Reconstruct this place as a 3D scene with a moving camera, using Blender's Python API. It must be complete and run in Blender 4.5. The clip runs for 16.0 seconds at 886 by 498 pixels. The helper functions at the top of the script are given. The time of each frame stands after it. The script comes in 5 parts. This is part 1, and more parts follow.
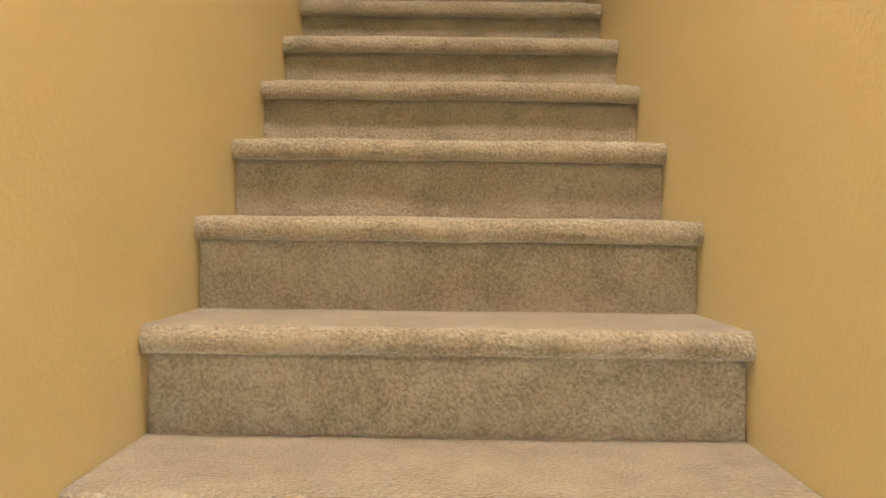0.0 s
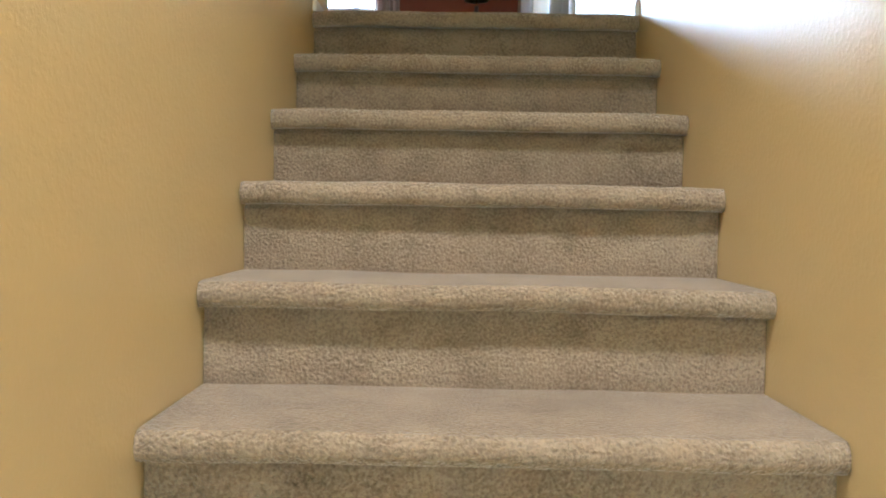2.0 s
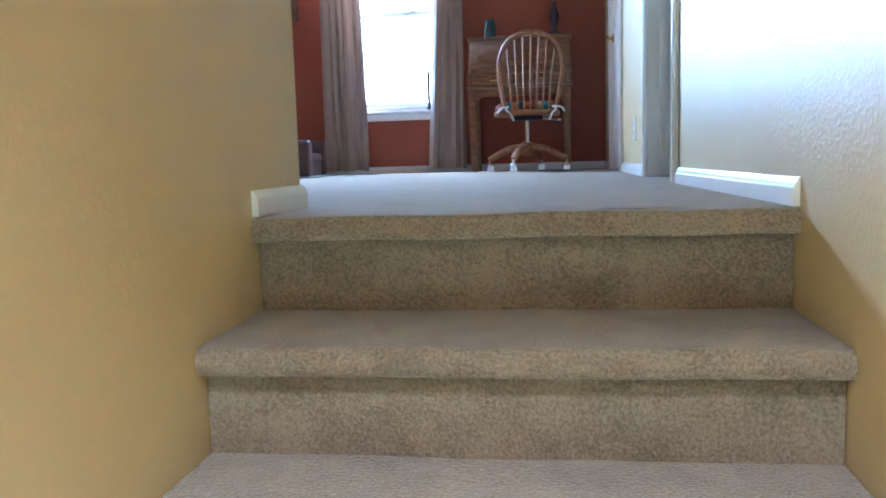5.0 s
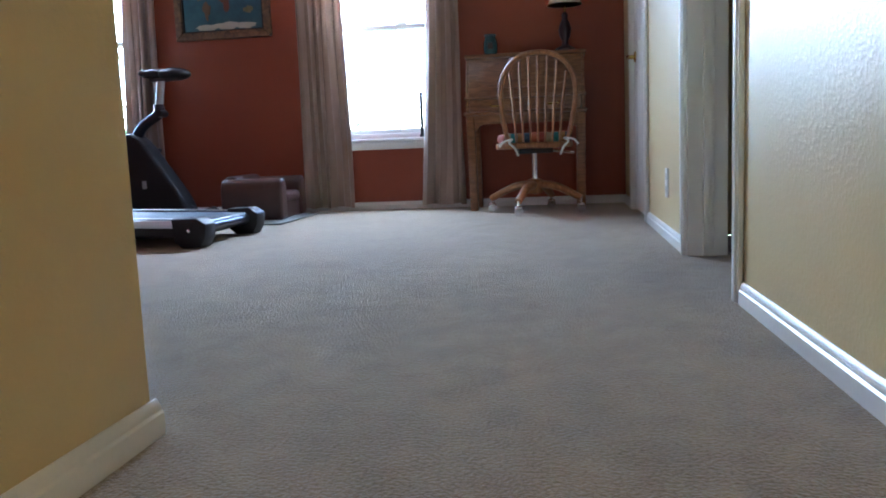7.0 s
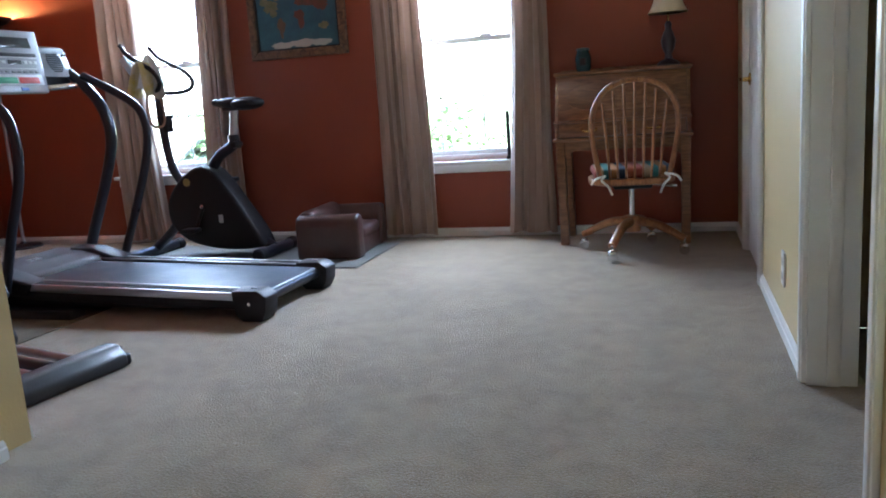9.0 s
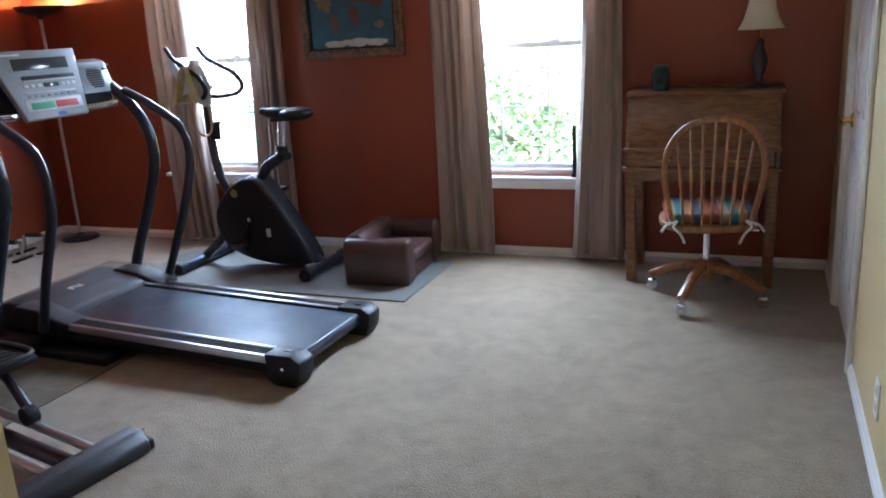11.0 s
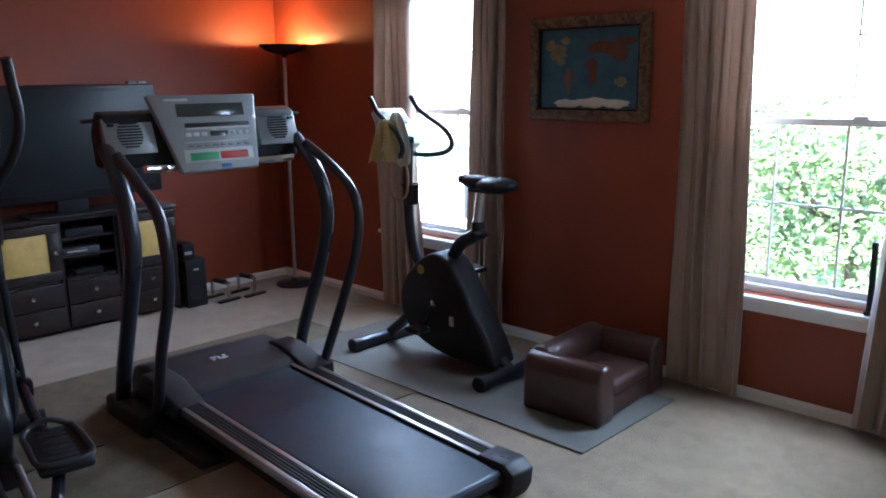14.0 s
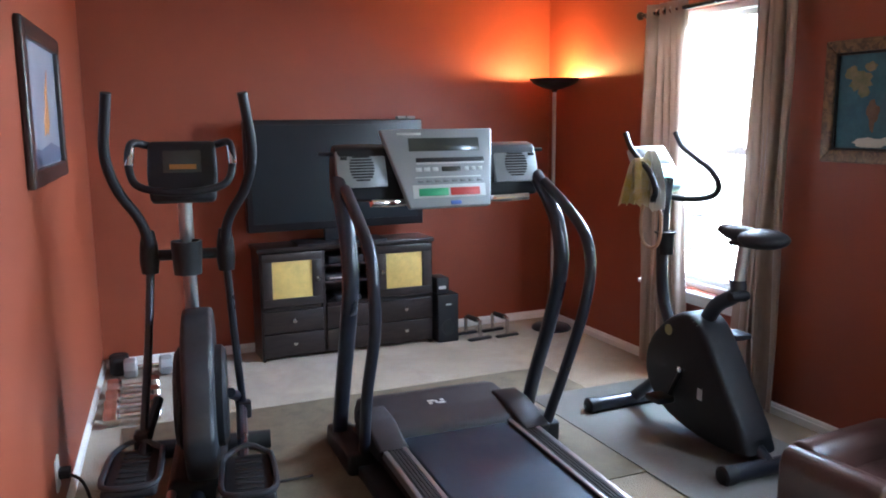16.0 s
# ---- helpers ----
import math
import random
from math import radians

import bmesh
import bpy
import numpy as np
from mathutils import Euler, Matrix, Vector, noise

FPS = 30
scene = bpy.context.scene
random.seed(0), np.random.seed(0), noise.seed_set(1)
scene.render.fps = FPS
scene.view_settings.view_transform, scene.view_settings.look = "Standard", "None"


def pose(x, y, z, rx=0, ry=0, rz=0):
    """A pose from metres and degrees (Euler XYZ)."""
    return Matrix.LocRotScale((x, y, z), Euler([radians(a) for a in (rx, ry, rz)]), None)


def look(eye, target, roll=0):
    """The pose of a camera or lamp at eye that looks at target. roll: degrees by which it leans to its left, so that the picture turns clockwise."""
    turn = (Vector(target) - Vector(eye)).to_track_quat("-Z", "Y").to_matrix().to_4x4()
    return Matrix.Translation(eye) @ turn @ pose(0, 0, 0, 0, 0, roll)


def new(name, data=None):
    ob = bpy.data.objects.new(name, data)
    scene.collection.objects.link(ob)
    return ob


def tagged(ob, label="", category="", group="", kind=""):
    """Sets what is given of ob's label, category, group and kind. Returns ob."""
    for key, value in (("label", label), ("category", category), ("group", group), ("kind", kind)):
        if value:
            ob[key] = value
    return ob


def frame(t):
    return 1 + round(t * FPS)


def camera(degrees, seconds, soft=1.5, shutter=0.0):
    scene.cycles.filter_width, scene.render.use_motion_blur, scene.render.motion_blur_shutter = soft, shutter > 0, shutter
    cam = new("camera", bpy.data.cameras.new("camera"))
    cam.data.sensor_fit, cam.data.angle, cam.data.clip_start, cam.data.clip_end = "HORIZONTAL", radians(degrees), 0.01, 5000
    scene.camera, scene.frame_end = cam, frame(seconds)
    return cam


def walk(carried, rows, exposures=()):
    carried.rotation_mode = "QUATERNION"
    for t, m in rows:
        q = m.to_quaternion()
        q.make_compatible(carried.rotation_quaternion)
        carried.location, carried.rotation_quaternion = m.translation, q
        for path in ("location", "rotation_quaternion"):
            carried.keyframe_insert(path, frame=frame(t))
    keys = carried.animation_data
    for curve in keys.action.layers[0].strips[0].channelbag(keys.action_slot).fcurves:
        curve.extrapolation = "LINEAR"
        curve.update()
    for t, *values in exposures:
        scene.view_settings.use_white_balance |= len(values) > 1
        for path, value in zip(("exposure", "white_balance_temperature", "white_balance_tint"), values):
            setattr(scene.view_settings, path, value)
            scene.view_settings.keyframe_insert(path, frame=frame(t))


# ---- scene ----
cam = camera(58.2, 16.0, soft=1.9)
PATH = [
    (0, (0.014, -3.413, -1.25), (0.0, -1.413, -1.27), 0.7),
    (0.5, (0.013, -3.232, -1.081), (-0.046, -1.234, -1.128), 0.9),
    (1, (0.002, -3.036, -0.936), (-0.059, -1.038, -0.996), 0.7),
    (1.5, (-0.021, -2.807, -0.8), (-0.069, -0.809, -0.869), 0.4),
    (2, (-0.051, -2.632, -0.683), (-0.073, -0.634, -0.754), 1.0),
    (2.5, (-0.02, -2.431, -0.533), (-0.097, -0.436, -0.647), 0.1),
    (3, (-0.02, -2.235, -0.418), (-0.112, -0.24, -0.533), 0.2),
    (3.5, (-0.005, -2.062, -0.286), (-0.124, -0.071, -0.427), -0.2),
    (4, (0.053, -1.885, -0.143), (-0.157, 0.096, -0.324), -1.3),
    (4.5, (0.075, -1.725, -0.002), (-0.182, 0.245, -0.228), -1.7),
    (5, (0.084, -1.563, 0.108), (-0.185, 0.406, -0.118), -1.7),
    (7.3, (0.088, -0.646, 0.515), (-0.224, 1.312, 0.251), -2.7),
    (7.5, (0.128, -0.597, 0.595), (-0.219, 1.351, 0.305), -2.8),
    (8, (0.138, -0.49, 0.665), (-0.279, 1.443, 0.366), -2.5),
    (8.5, (0.156, -0.365, 0.758), (-0.346, 1.543, 0.431), -3.3),
    (10.8, (0.178, 0.088, 1.321), (-0.532, 1.885, 0.803), -3.6),
    (11, (0.166, 0.165, 1.364), (-0.57, 1.947, 0.832), -3.5),
    (11.5, (0.089, 0.358, 1.398), (-0.71, 2.113, 0.866), -2.9),
    (12, (0.053, 0.533, 1.415), (-0.821, 2.257, 0.901), -2.0),
    (12.5, (0.044, 0.729, 1.431), (-0.927, 2.406, 0.935), -1.5),
    (13, (0.083, 0.966, 1.417), (-1.027, 2.564, 0.955), -1.3),
    (13.5, (0.079, 1.145, 1.416), (-1.157, 2.656, 0.982), -0.9),
    (14, (0.078, 1.299, 1.431), (-1.289, 2.699, 1.017), -0.6),
    (14.5, (0.097, 1.495, 1.422), (-1.425, 2.735, 1.038), -0.7),
    (15, (0.051, 1.633, 1.409), (-1.588, 2.722, 1.054), -0.7),
    (15.5, (0.025, 1.712, 1.408), (-1.712, 2.645, 1.072), -0.6),
    (16, (-0.002, 1.767, 1.414), (-1.815, 2.548, 1.097), -0.5),
]
EXPOSURES = [(0.0, 5.3, 6350, 11), (1.5, 5.3, 5750, 10), (3.0, 5.42, 4720, 8), (5.0, 5.85, 4550, 8), (7.5, 5.12, 5250, 12),
             (11.0, 5.05, 5450, 12), (12.5, 4.68, 5400, 13), (13.5, 4.28, 5400, 13), (15.0, 5.05, 5500, 10), (16.0, 5.45, 5600, 9)]
walk(cam, [(t, look(eye, target, roll)) for t, eye, target, roll in PATH], EXPOSURES)

# ---------------------------------------------------------------- light
world = bpy.data.worlds.new("sky")
scene.world = world
world.use_nodes = True
_wn = world.node_tree.nodes
_sky = _wn.new("ShaderNodeTexSky")
_sky.sky_type = "NISHITA"
_sky.sun_disc = False
_sky.sun_elevation = radians(48)
_sky.sun_rotation = radians(200)
world.node_tree.links.new(_sky.outputs[0], _wn["Background"].inputs[0])
_wn["Background"].inputs[1].default_value = 0.10


def lamp(name, kind, m, energy, colour, size=0.1, size_y=None):
    data = bpy.data.lights.new(name, kind)
    data.energy, data.color = energy, colour
    if kind == "AREA":
        data.size = size
        if size_y:
            data.shape, data.size_y = "RECTANGLE", size_y
    elif kind == "SUN":
        data.angle = radians(0.53)
    else:
        data.shadow_soft_size = size
    ob = new(name, data)
    ob.matrix_world = m
    return ob


# the sun stands behind the house, so no beam enters the rooms
SUN = lamp("sun", "SUN", look((-8, -20, 24), (0, 0, 0)), 5.0, (1.0, 0.95, 0.87))

# the sky's light in the upper sashes, the lower hall's unseen window, an unseen warm spot added over the stairs and the
# torchiere's bulb
for _x, _watt in ((-3.33, 2.4), (-1.158, 2.3)):
    _day = lamp("window_daylight", "AREA", look((_x, 4.835, 1.62), (_x - 0.25, 2.6, 0.0)), _watt, (0.80, 0.91, 1.0), 0.80, 0.66)
    _day.data.spread = radians(125)   # the deep reveals and curtains cut the grazing light
lamp("lower_window_daylight", "AREA", look((0, -7.15, -1.5), (0, 0, -1.2)), 0.45, (0.90, 0.96, 1.0), 0.96, 1.9)
# added without a fixture; the warm, bright treads suggest light from above
DOWN = lamp("unseen_stair_light", "SPOT", pose(0.0, -2.8, 2.40), 21.0, (1.0, 0.91, 0.79), 0.30)
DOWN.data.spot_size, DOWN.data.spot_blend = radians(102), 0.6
lamp("torchiere_light", "POINT", pose(-4.60, 4.555, 1.672), 1.2, (1.0, 0.44, 0.13), 0.02)

# ---------------------------------------------------------------- materials
def material(name, colour, rough=0.6, metal=0.0, spread=0.0, scale=8.0, fine=120.0, bump=0.0, bump_scale=200.0,
             colour2=None, patch=3.0, coat=0.0, transmission=0.0, emission=None, strength=0.0, stretch=(1, 1, 1), spec=0.5, rvar=0.0, bump_dist=0.004,
             island=0.0, sheen=0.0):
    """A procedural surface: two scales of colour change, roughness change and fine relief."""
    m = bpy.data.materials.new(name)
    m.use_nodes = True
    n, link = m.node_tree.nodes, m.node_tree.links.new
    b = n["Principled BSDF"]
    b.inputs["Base Color"].default_value = (*colour, 1)
    b.inputs["Roughness"].default_value = rough
    b.inputs["Metallic"].default_value = metal
    b.inputs["Coat Weight"].default_value = coat
    b.inputs["Transmission Weight"].default_value = transmission
    b.inputs["Specular IOR Level"].default_value = spec
    b.inputs["Sheen Weight"].default_value = sheen
    if emission:
        b.inputs["Emission Color"].default_value = (*emission, 1)
        b.inputs["Emission Strength"].default_value = strength
    tc = n.new("ShaderNodeTexCoord")
    mp = n.new("ShaderNodeMapping")
    mp.inputs["Scale"].default_value = stretch
    link(tc.outputs["Object"], mp.inputs[0])
    if spread or colour2 or rvar or island:
        big = n.new("ShaderNodeTexNoise")
        big.inputs["Scale"].default_value, big.inputs["Detail"].default_value = scale, 4
        small = n.new("ShaderNodeTexNoise")
        small.inputs["Scale"].default_value, small.inputs["Detail"].default_value = fine, 2
        link(mp.outputs[0], big.inputs[0])
        link(mp.outputs[0], small.inputs[0])
        add = n.new("ShaderNodeMath")
        add.operation = "MULTIPLY_ADD"
        add.inputs[1].default_value = 0.45
        link(small.outputs["Fac"], add.inputs[0])
        link(big.outputs["Fac"], add.inputs[2])
        ramp = n.new("ShaderNodeValToRGB")
        c2 = colour2 or tuple(c * (1 - spread) for c in colour)
        c1 = colour if colour2 else tuple(min(1, c * (1 + spread)) for c in colour)
        ramp.color_ramp.elements[0].position, ramp.color_ramp.elements[1].position = 0.5, 0.95
        ramp.color_ramp.elements[0].color, ramp.color_ramp.elements[1].color = (*c2, 1), (*c1, 1)
        link(add.outputs[0], ramp.inputs[0])
        link(ramp.outputs[0], b.inputs["Base Color"])
        if rvar:
            mr = n.new("ShaderNodeMapRange")
            mr.inputs["From Min"].default_value, mr.inputs["From Max"].default_value = 0.3, 0.7
            mr.inputs["To Min"].default_value, mr.inputs["To Max"].default_value = max(0.02, rough - rvar), min(1, rough + rvar)
            link(big.outputs["Fac"], mr.inputs["Value"])
            link(mr.outputs[0], b.inputs["Roughness"])
    if bump:
        bn = n.new("ShaderNodeTexNoise")
        bn.inputs["Scale"].default_value, bn.inputs["Detail"].default_value = bump_scale, 3
        link(mp.outputs[0], bn.inputs[0])
        bp = n.new("ShaderNodeBump")
        bp.inputs["Strength"].default_value, bp.inputs["Distance"].default_value = bump, bump_dist
        link(bn.outputs["Fac"], bp.inputs["Height"])
        link(bp.outputs[0], b.inputs["Normal"])
    return m


def carpet_material():
    """Cut-pile beige carpet: trodden light and dark strokes, speckled tufts, strong relief."""
    m = bpy.data.materials.new("carpet")
    m.use_nodes = True
    n, link = m.node_tree.nodes, m.node_tree.links.new
    b = n["Principled BSDF"]
    b.inputs["Roughness"].default_value = 0.95
    b.inputs["Specular IOR Level"].default_value = 0.1
    b.inputs["Sheen Weight"].default_value = 0.45
    b.inputs["Sheen Roughness"].default_value = 0.45
    geo = n.new("ShaderNodeNewGeometry")
    def tex(scale, detail, dist=0.0):
        t = n.new("ShaderNodeTexNoise")
        t.inputs["Scale"].default_value, t.inputs["Detail"].default_value, t.inputs["Distortion"].default_value = scale, detail, dist
        link(geo.outputs["Position"], t.inputs[0])
        return t
    strokes, blot, tuft = tex(4.5, 5, 0.8), tex(13, 6, 0.4), tex(170, 3)
    mix = n.new("ShaderNodeMath"); mix.operation = "MULTIPLY_ADD"; mix.inputs[1].default_value = 0.36
    weak = n.new("ShaderNodeMath"); weak.operation = "MULTIPLY"; weak.inputs[1].default_value = 0.30
    link(strokes.outputs["Fac"], weak.inputs[0])
    link(blot.outputs["Fac"], mix.inputs[0]); link(weak.outputs[0], mix.inputs[2])
    mix2 = n.new("ShaderNodeMath"); mix2.operation = "MULTIPLY_ADD"; mix2.inputs[1].default_value = 0.75
    link(tuft.outputs["Fac"], mix2.inputs[0]); link(mix.outputs[0], mix2.inputs[2])
    ramp = n.new("ShaderNodeValToRGB")
    ramp.color_ramp.elements[0].position, ramp.color_ramp.elements[1].position = 0.30, 0.70
    ramp.color_ramp.elements[0].color, ramp.color_ramp.elements[1].color = (0.165, 0.125, 0.082, 1), (0.345, 0.272, 0.190, 1)
    half = n.new("ShaderNodeMath"); half.operation = "MULTIPLY_ADD"; half.inputs[1].default_value = 1.25; half.inputs[2].default_value = -0.32
    link(mix2.outputs[0], half.inputs[0]); link(half.outputs[0], ramp.inputs[0])
    link(ramp.outputs[0], b.inputs["Base Color"])
    clump = tex(140, 2)
    hsum = n.new("ShaderNodeMath"); hsum.operation = "ADD"
    link(clump.outputs["Fac"], hsum.inputs[0]); link(tuft.outputs["Fac"], hsum.inputs[1])
    bp = n.new("ShaderNodeBump")
    bp.inputs["Strength"].default_value, bp.inputs["Distance"].default_value = 1.0, 0.006
    link(hsum.outputs[0], bp.inputs["Height"]); link(bp.outputs[0], b.inputs["Normal"])
    return m


def wall_material(name, colour, dark, gloss=0.45):
    """Rolled paint over a knock-down plaster texture."""
    m = bpy.data.materials.new(name)
    m.use_nodes = True
    n, link = m.node_tree.nodes, m.node_tree.links.new
    b = n["Principled BSDF"]
    b.inputs["Roughness"].default_value = gloss
    geo = n.new("ShaderNodeNewGeometry")
    def tex(scale, detail):
        t = n.new("ShaderNodeTexNoise")
        t.inputs["Scale"].default_value, t.inputs["Detail"].default_value = scale, detail
        link(geo.outputs["Position"], t.inputs[0])
        return t
    big, fine = tex(1.6, 4), tex(95, 3)
    ramp = n.new("ShaderNodeValToRGB")
    ramp.color_ramp.elements[0].position, ramp.color_ramp.elements[1].position = 0.3, 0.7
    ramp.color_ramp.elements[0].color, ramp.color_ramp.elements[1].color = (*dark, 1), (*colour, 1)
    link(big.outputs["Fac"], ramp.inputs[0]); link(ramp.outputs[0], b.inputs["Base Color"])
    knock = n.new("ShaderNodeValToRGB")
    knock.color_ramp.elements[0].position, knock.color_ramp.elements[1].position = 0.45, 0.62
    link(fine.outputs["Fac"], knock.inputs[0])
    bp = n.new("ShaderNodeBump")
    bp.inputs["Strength"].default_value, bp.inputs["Distance"].default_value = 0.3, 0.0008
    link(knock.outputs[0], bp.inputs["Height"]); link(bp.outputs[0], b.inputs["Normal"])
    return m


def wood_material(name, light, dark, rough=0.4, along=(1, 1, 1), coat=0.2):
    m = bpy.data.materials.new(name)
    m.use_nodes = True
    n, link = m.node_tree.nodes, m.node_tree.links.new
    b = n["Principled BSDF"]
    b.inputs["Roughness"].default_value, b.inputs["Coat Weight"].default_value = rough, coat
    tc = n.new("ShaderNodeTexCoord"); mp = n.new("ShaderNodeMapping")
    mp.inputs["Scale"].default_value = along
    link(tc.outputs["Object"], mp.inputs[0])
    g = n.new("ShaderNodeTexNoise"); g.inputs["Scale"].default_value, g.inputs["Detail"].default_value, g.inputs["Distortion"].default_value = 9, 8, 1.2
    link(mp.outputs[0], g.inputs[0])
    ramp = n.new("ShaderNodeValToRGB")
    ramp.color_ramp.elements[0].position, ramp.color_ramp.elements[1].position = 0.36, 0.62
    ramp.color_ramp.elements[0].color, ramp.color_ramp.elements[1].color = (*dark, 1), (*light, 1)
    link(g.outputs["Fac"], ramp.inputs[0]); link(ramp.outputs[0], b.inputs["Base Color"])
    bp = n.new("ShaderNodeBump"); bp.inputs["Strength"].default_value, bp.inputs["Distance"].default_value = 0.25, 0.001
    link(g.outputs["Fac"], bp.inputs["Height"]); link(bp.outputs[0], b.inputs["Normal"])
    return m


CARPET = carpet_material()
YELLOW = wall_material("yellow_paint", (0.66, 0.525, 0.275), (0.62, 0.485, 0.245), 0.42)
TERRA = wall_material("terracotta_paint", (0.275, 0.058, 0.024), (0.24, 0.049, 0.021), 0.5)
WHITE = material("white_trim_paint", (0.80, 0.80, 0.79), 0.35, spread=0.03, scale=5, bump=0.08, bump_scale=40)
CEIL = material("ceiling_paint", (0.78, 0.77, 0.74), 0.9, spread=0.02, bump=0.5, bump_scale=90)
OAK = wood_material("honey_oak", (0.36, 0.155, 0.052), (0.20, 0.078, 0.026), 0.38, (6, 6, 1))
DESKOAK = wood_material("desk_oak", (0.25, 0.115, 0.045), (0.14, 0.058, 0.022), 0.4, (1, 6, 6))
DARKWOOD = wood_material("espresso_wood", (0.026, 0.017, 0.016), (0.014, 0.009, 0.009), 0.35, (6, 1, 6))
BLACK = material("black_plastic", (0.011, 0.011, 0.014), 0.52, spec=0.35, spread=0.25, scale=6, bump=0.25, bump_scale=900, bump_dist=0.0006, rvar=0.08)
GREYPL = material("grey_plastic", (0.028, 0.030, 0.036), 0.45, spread=0.2, scale=5, bump=0.2, bump_scale=800, bump_dist=0.0006, rvar=0.08)
RUBBER = material("black_rubber", (0.012, 0.012, 0.013), 0.75, spread=0.3, scale=12, bump=0.4, bump_scale=500, bump_dist=0.001)
STEELDK = material("gunmetal_paint", (0.020, 0.022, 0.033), 0.32, metal=0.25, spread=0.15, scale=4, coat=0.3, rvar=0.06)
CHROME = material("chrome", (0.72, 0.72, 0.73), 0.14, metal=1.0, spread=0.05, scale=20, rvar=0.06)
ALU = material("brushed_aluminium", (0.50, 0.51, 0.53), 0.34, metal=0.9, spread=0.08, scale=4, fine=300, stretch=(1, 30, 30))
SILVER = material("silver_plastic", (0.27, 0.28, 0.29), 0.42, metal=0.15, spread=0.06, scale=6, rvar=0.06)
BELT = material("running_belt", (0.019, 0.031, 0.050), 0.44, spread=0.35, scale=3.5, fine=60, bump=0.5, bump_scale=350, bump_dist=0.001, rvar=0.1)
BRASS = material("brass", (0.72, 0.50, 0.18), 0.22, metal=1.0, spread=0.08, scale=20)
LEATHER = material("brown_leather", (0.060, 0.028, 0.023), 0.36, spread=0.3, scale=5, bump=0.5, bump_scale=220, bump_dist=0.0015, coat=0.1, rvar=0.1)
CURTAIN = material("curtain_cloth", (0.40, 0.295, 0.24), 0.42, spread=0.14, scale=3, fine=200, bump=0.25, bump_scale=300, bump_dist=0.0008, stretch=(1, 1, 0.12), sheen=0.5)
# thin satin lets some daylight through
_cn, _cl = CURTAIN.node_tree.nodes, CURTAIN.node_tree.links.new
_tr, _mx = _cn.new("ShaderNodeBsdfTranslucent"), _cn.new("ShaderNodeMixShader")
_tr.inputs["Color"].default_value = (0.46, 0.36, 0.29, 1)
_mx.inputs[0].default_value = 0.22
_cl(_cn["Principled BSDF"].outputs[0], _mx.inputs[1]); _cl(_tr.outputs[0], _mx.inputs[2])
_cl(_mx.outputs[0], _cn["Material Output"].inputs[0])
GLASS = material("glass", (1, 1, 1), 0.0, transmission=1.0)
MAT_OLIVE = material("olive_rubber_mat", (0.13, 0.105, 0.07), 0.8, spread=0.25, scale=9, fine=90, bump=0.5, bump_scale=250)
MAT_GREY = material("grey_vinyl_mat", (0.135, 0.135, 0.128), 0.5, spread=0.15, scale=4, fine=60, bump=0.3, bump_scale=160, rvar=0.1)
YELLOWPANEL = material("straw_yellow_panel", (0.62, 0.44, 0.13), 0.6, spread=0.14, scale=20, fine=200, bump=0.3, bump_scale=200)
CREAM = material("cream_lampshade", (0.66, 0.58, 0.44), 0.8, spread=0.06, scale=10, bump=0.2, bump_scale=300)
SCREEN = material("dark_glass_screen", (0.014, 0.017, 0.021), 0.38, spread=0.2, scale=2, spec=0.3)
GILT = wood_material("gilt_frame", (0.20, 0.11, 0.05), (0.06, 0.032, 0.02), 0.42, (3, 3, 3))


# ---------------------------------------------------------------- builders
def box(bm, x0, y0, z0, x1, y1, z1, bev=0.0, seg=2):
    r = bmesh.ops.create_cube(bm, size=1.0)
    vs = r["verts"]
    bmesh.ops.scale(bm, vec=(abs(x1 - x0), abs(y1 - y0), abs(z1 - z0)), verts=vs)
    bmesh.ops.translate(bm, vec=((x0 + x1) / 2, (y0 + y1) / 2, (z0 + z1) / 2), verts=vs)
    if bev:
        es = list({e for v in vs for e in v.link_edges})
        bmesh.ops.bevel(bm, geom=es, offset=bev, segments=seg, affect="EDGES", profile=0.5)
    return bm


def prism(bm, outline, axis, a, b, bev=0.0, seg=2):
    """A 2D outline swept straight along an axis from a to b. Outline coordinates: the two other axes, in order."""
    def at(p, t):
        return {"x": (t, p[0], p[1]), "y": (p[0], t, p[1]), "z": (p[0], p[1], t)}[axis]
    lo = [bm.verts.new(at(p, a)) for p in outline]
    hi = [bm.verts.new(at(p, b)) for p in outline]
    k = len(outline)
    fs = [bm.faces.new(lo), bm.faces.new(list(reversed(hi)))]
    for i in range(k):
        fs.append(bm.faces.new((lo[i], hi[i], hi[(i + 1) % k], lo[(i + 1) % k])))
    bmesh.ops.recalc_face_normals(bm, faces=fs)
    if bev:
        bmesh.ops.bevel(bm, geom=list({e for f in fs for e in f.edges}), offset=bev, segments=seg, affect="EDGES", profile=0.5)
    return bm


def smooth_path(pts, steps=6):
    """Catmull-Rom through the points."""
    P = [Vector(p) for p in pts]
    if len(P) < 3:
        return P
    P = [P[0] * 2 - P[1]] + P + [P[-1] * 2 - P[-2]]
    out = []
    for i in range(1, len(P) - 2):
        for s in range(steps):
            t = s / steps
            out.append(0.5 * (2 * P[i] + (P[i + 1] - P[i - 1]) * t + (2 * P[i - 1] - 5 * P[i] + 4 * P[i + 1] - P[i + 2]) * t * t
                              + (3 * P[i] - P[i - 1] - 3 * P[i + 1] + P[i + 2]) * t ** 3))
    out.append(P[-2])
    return out


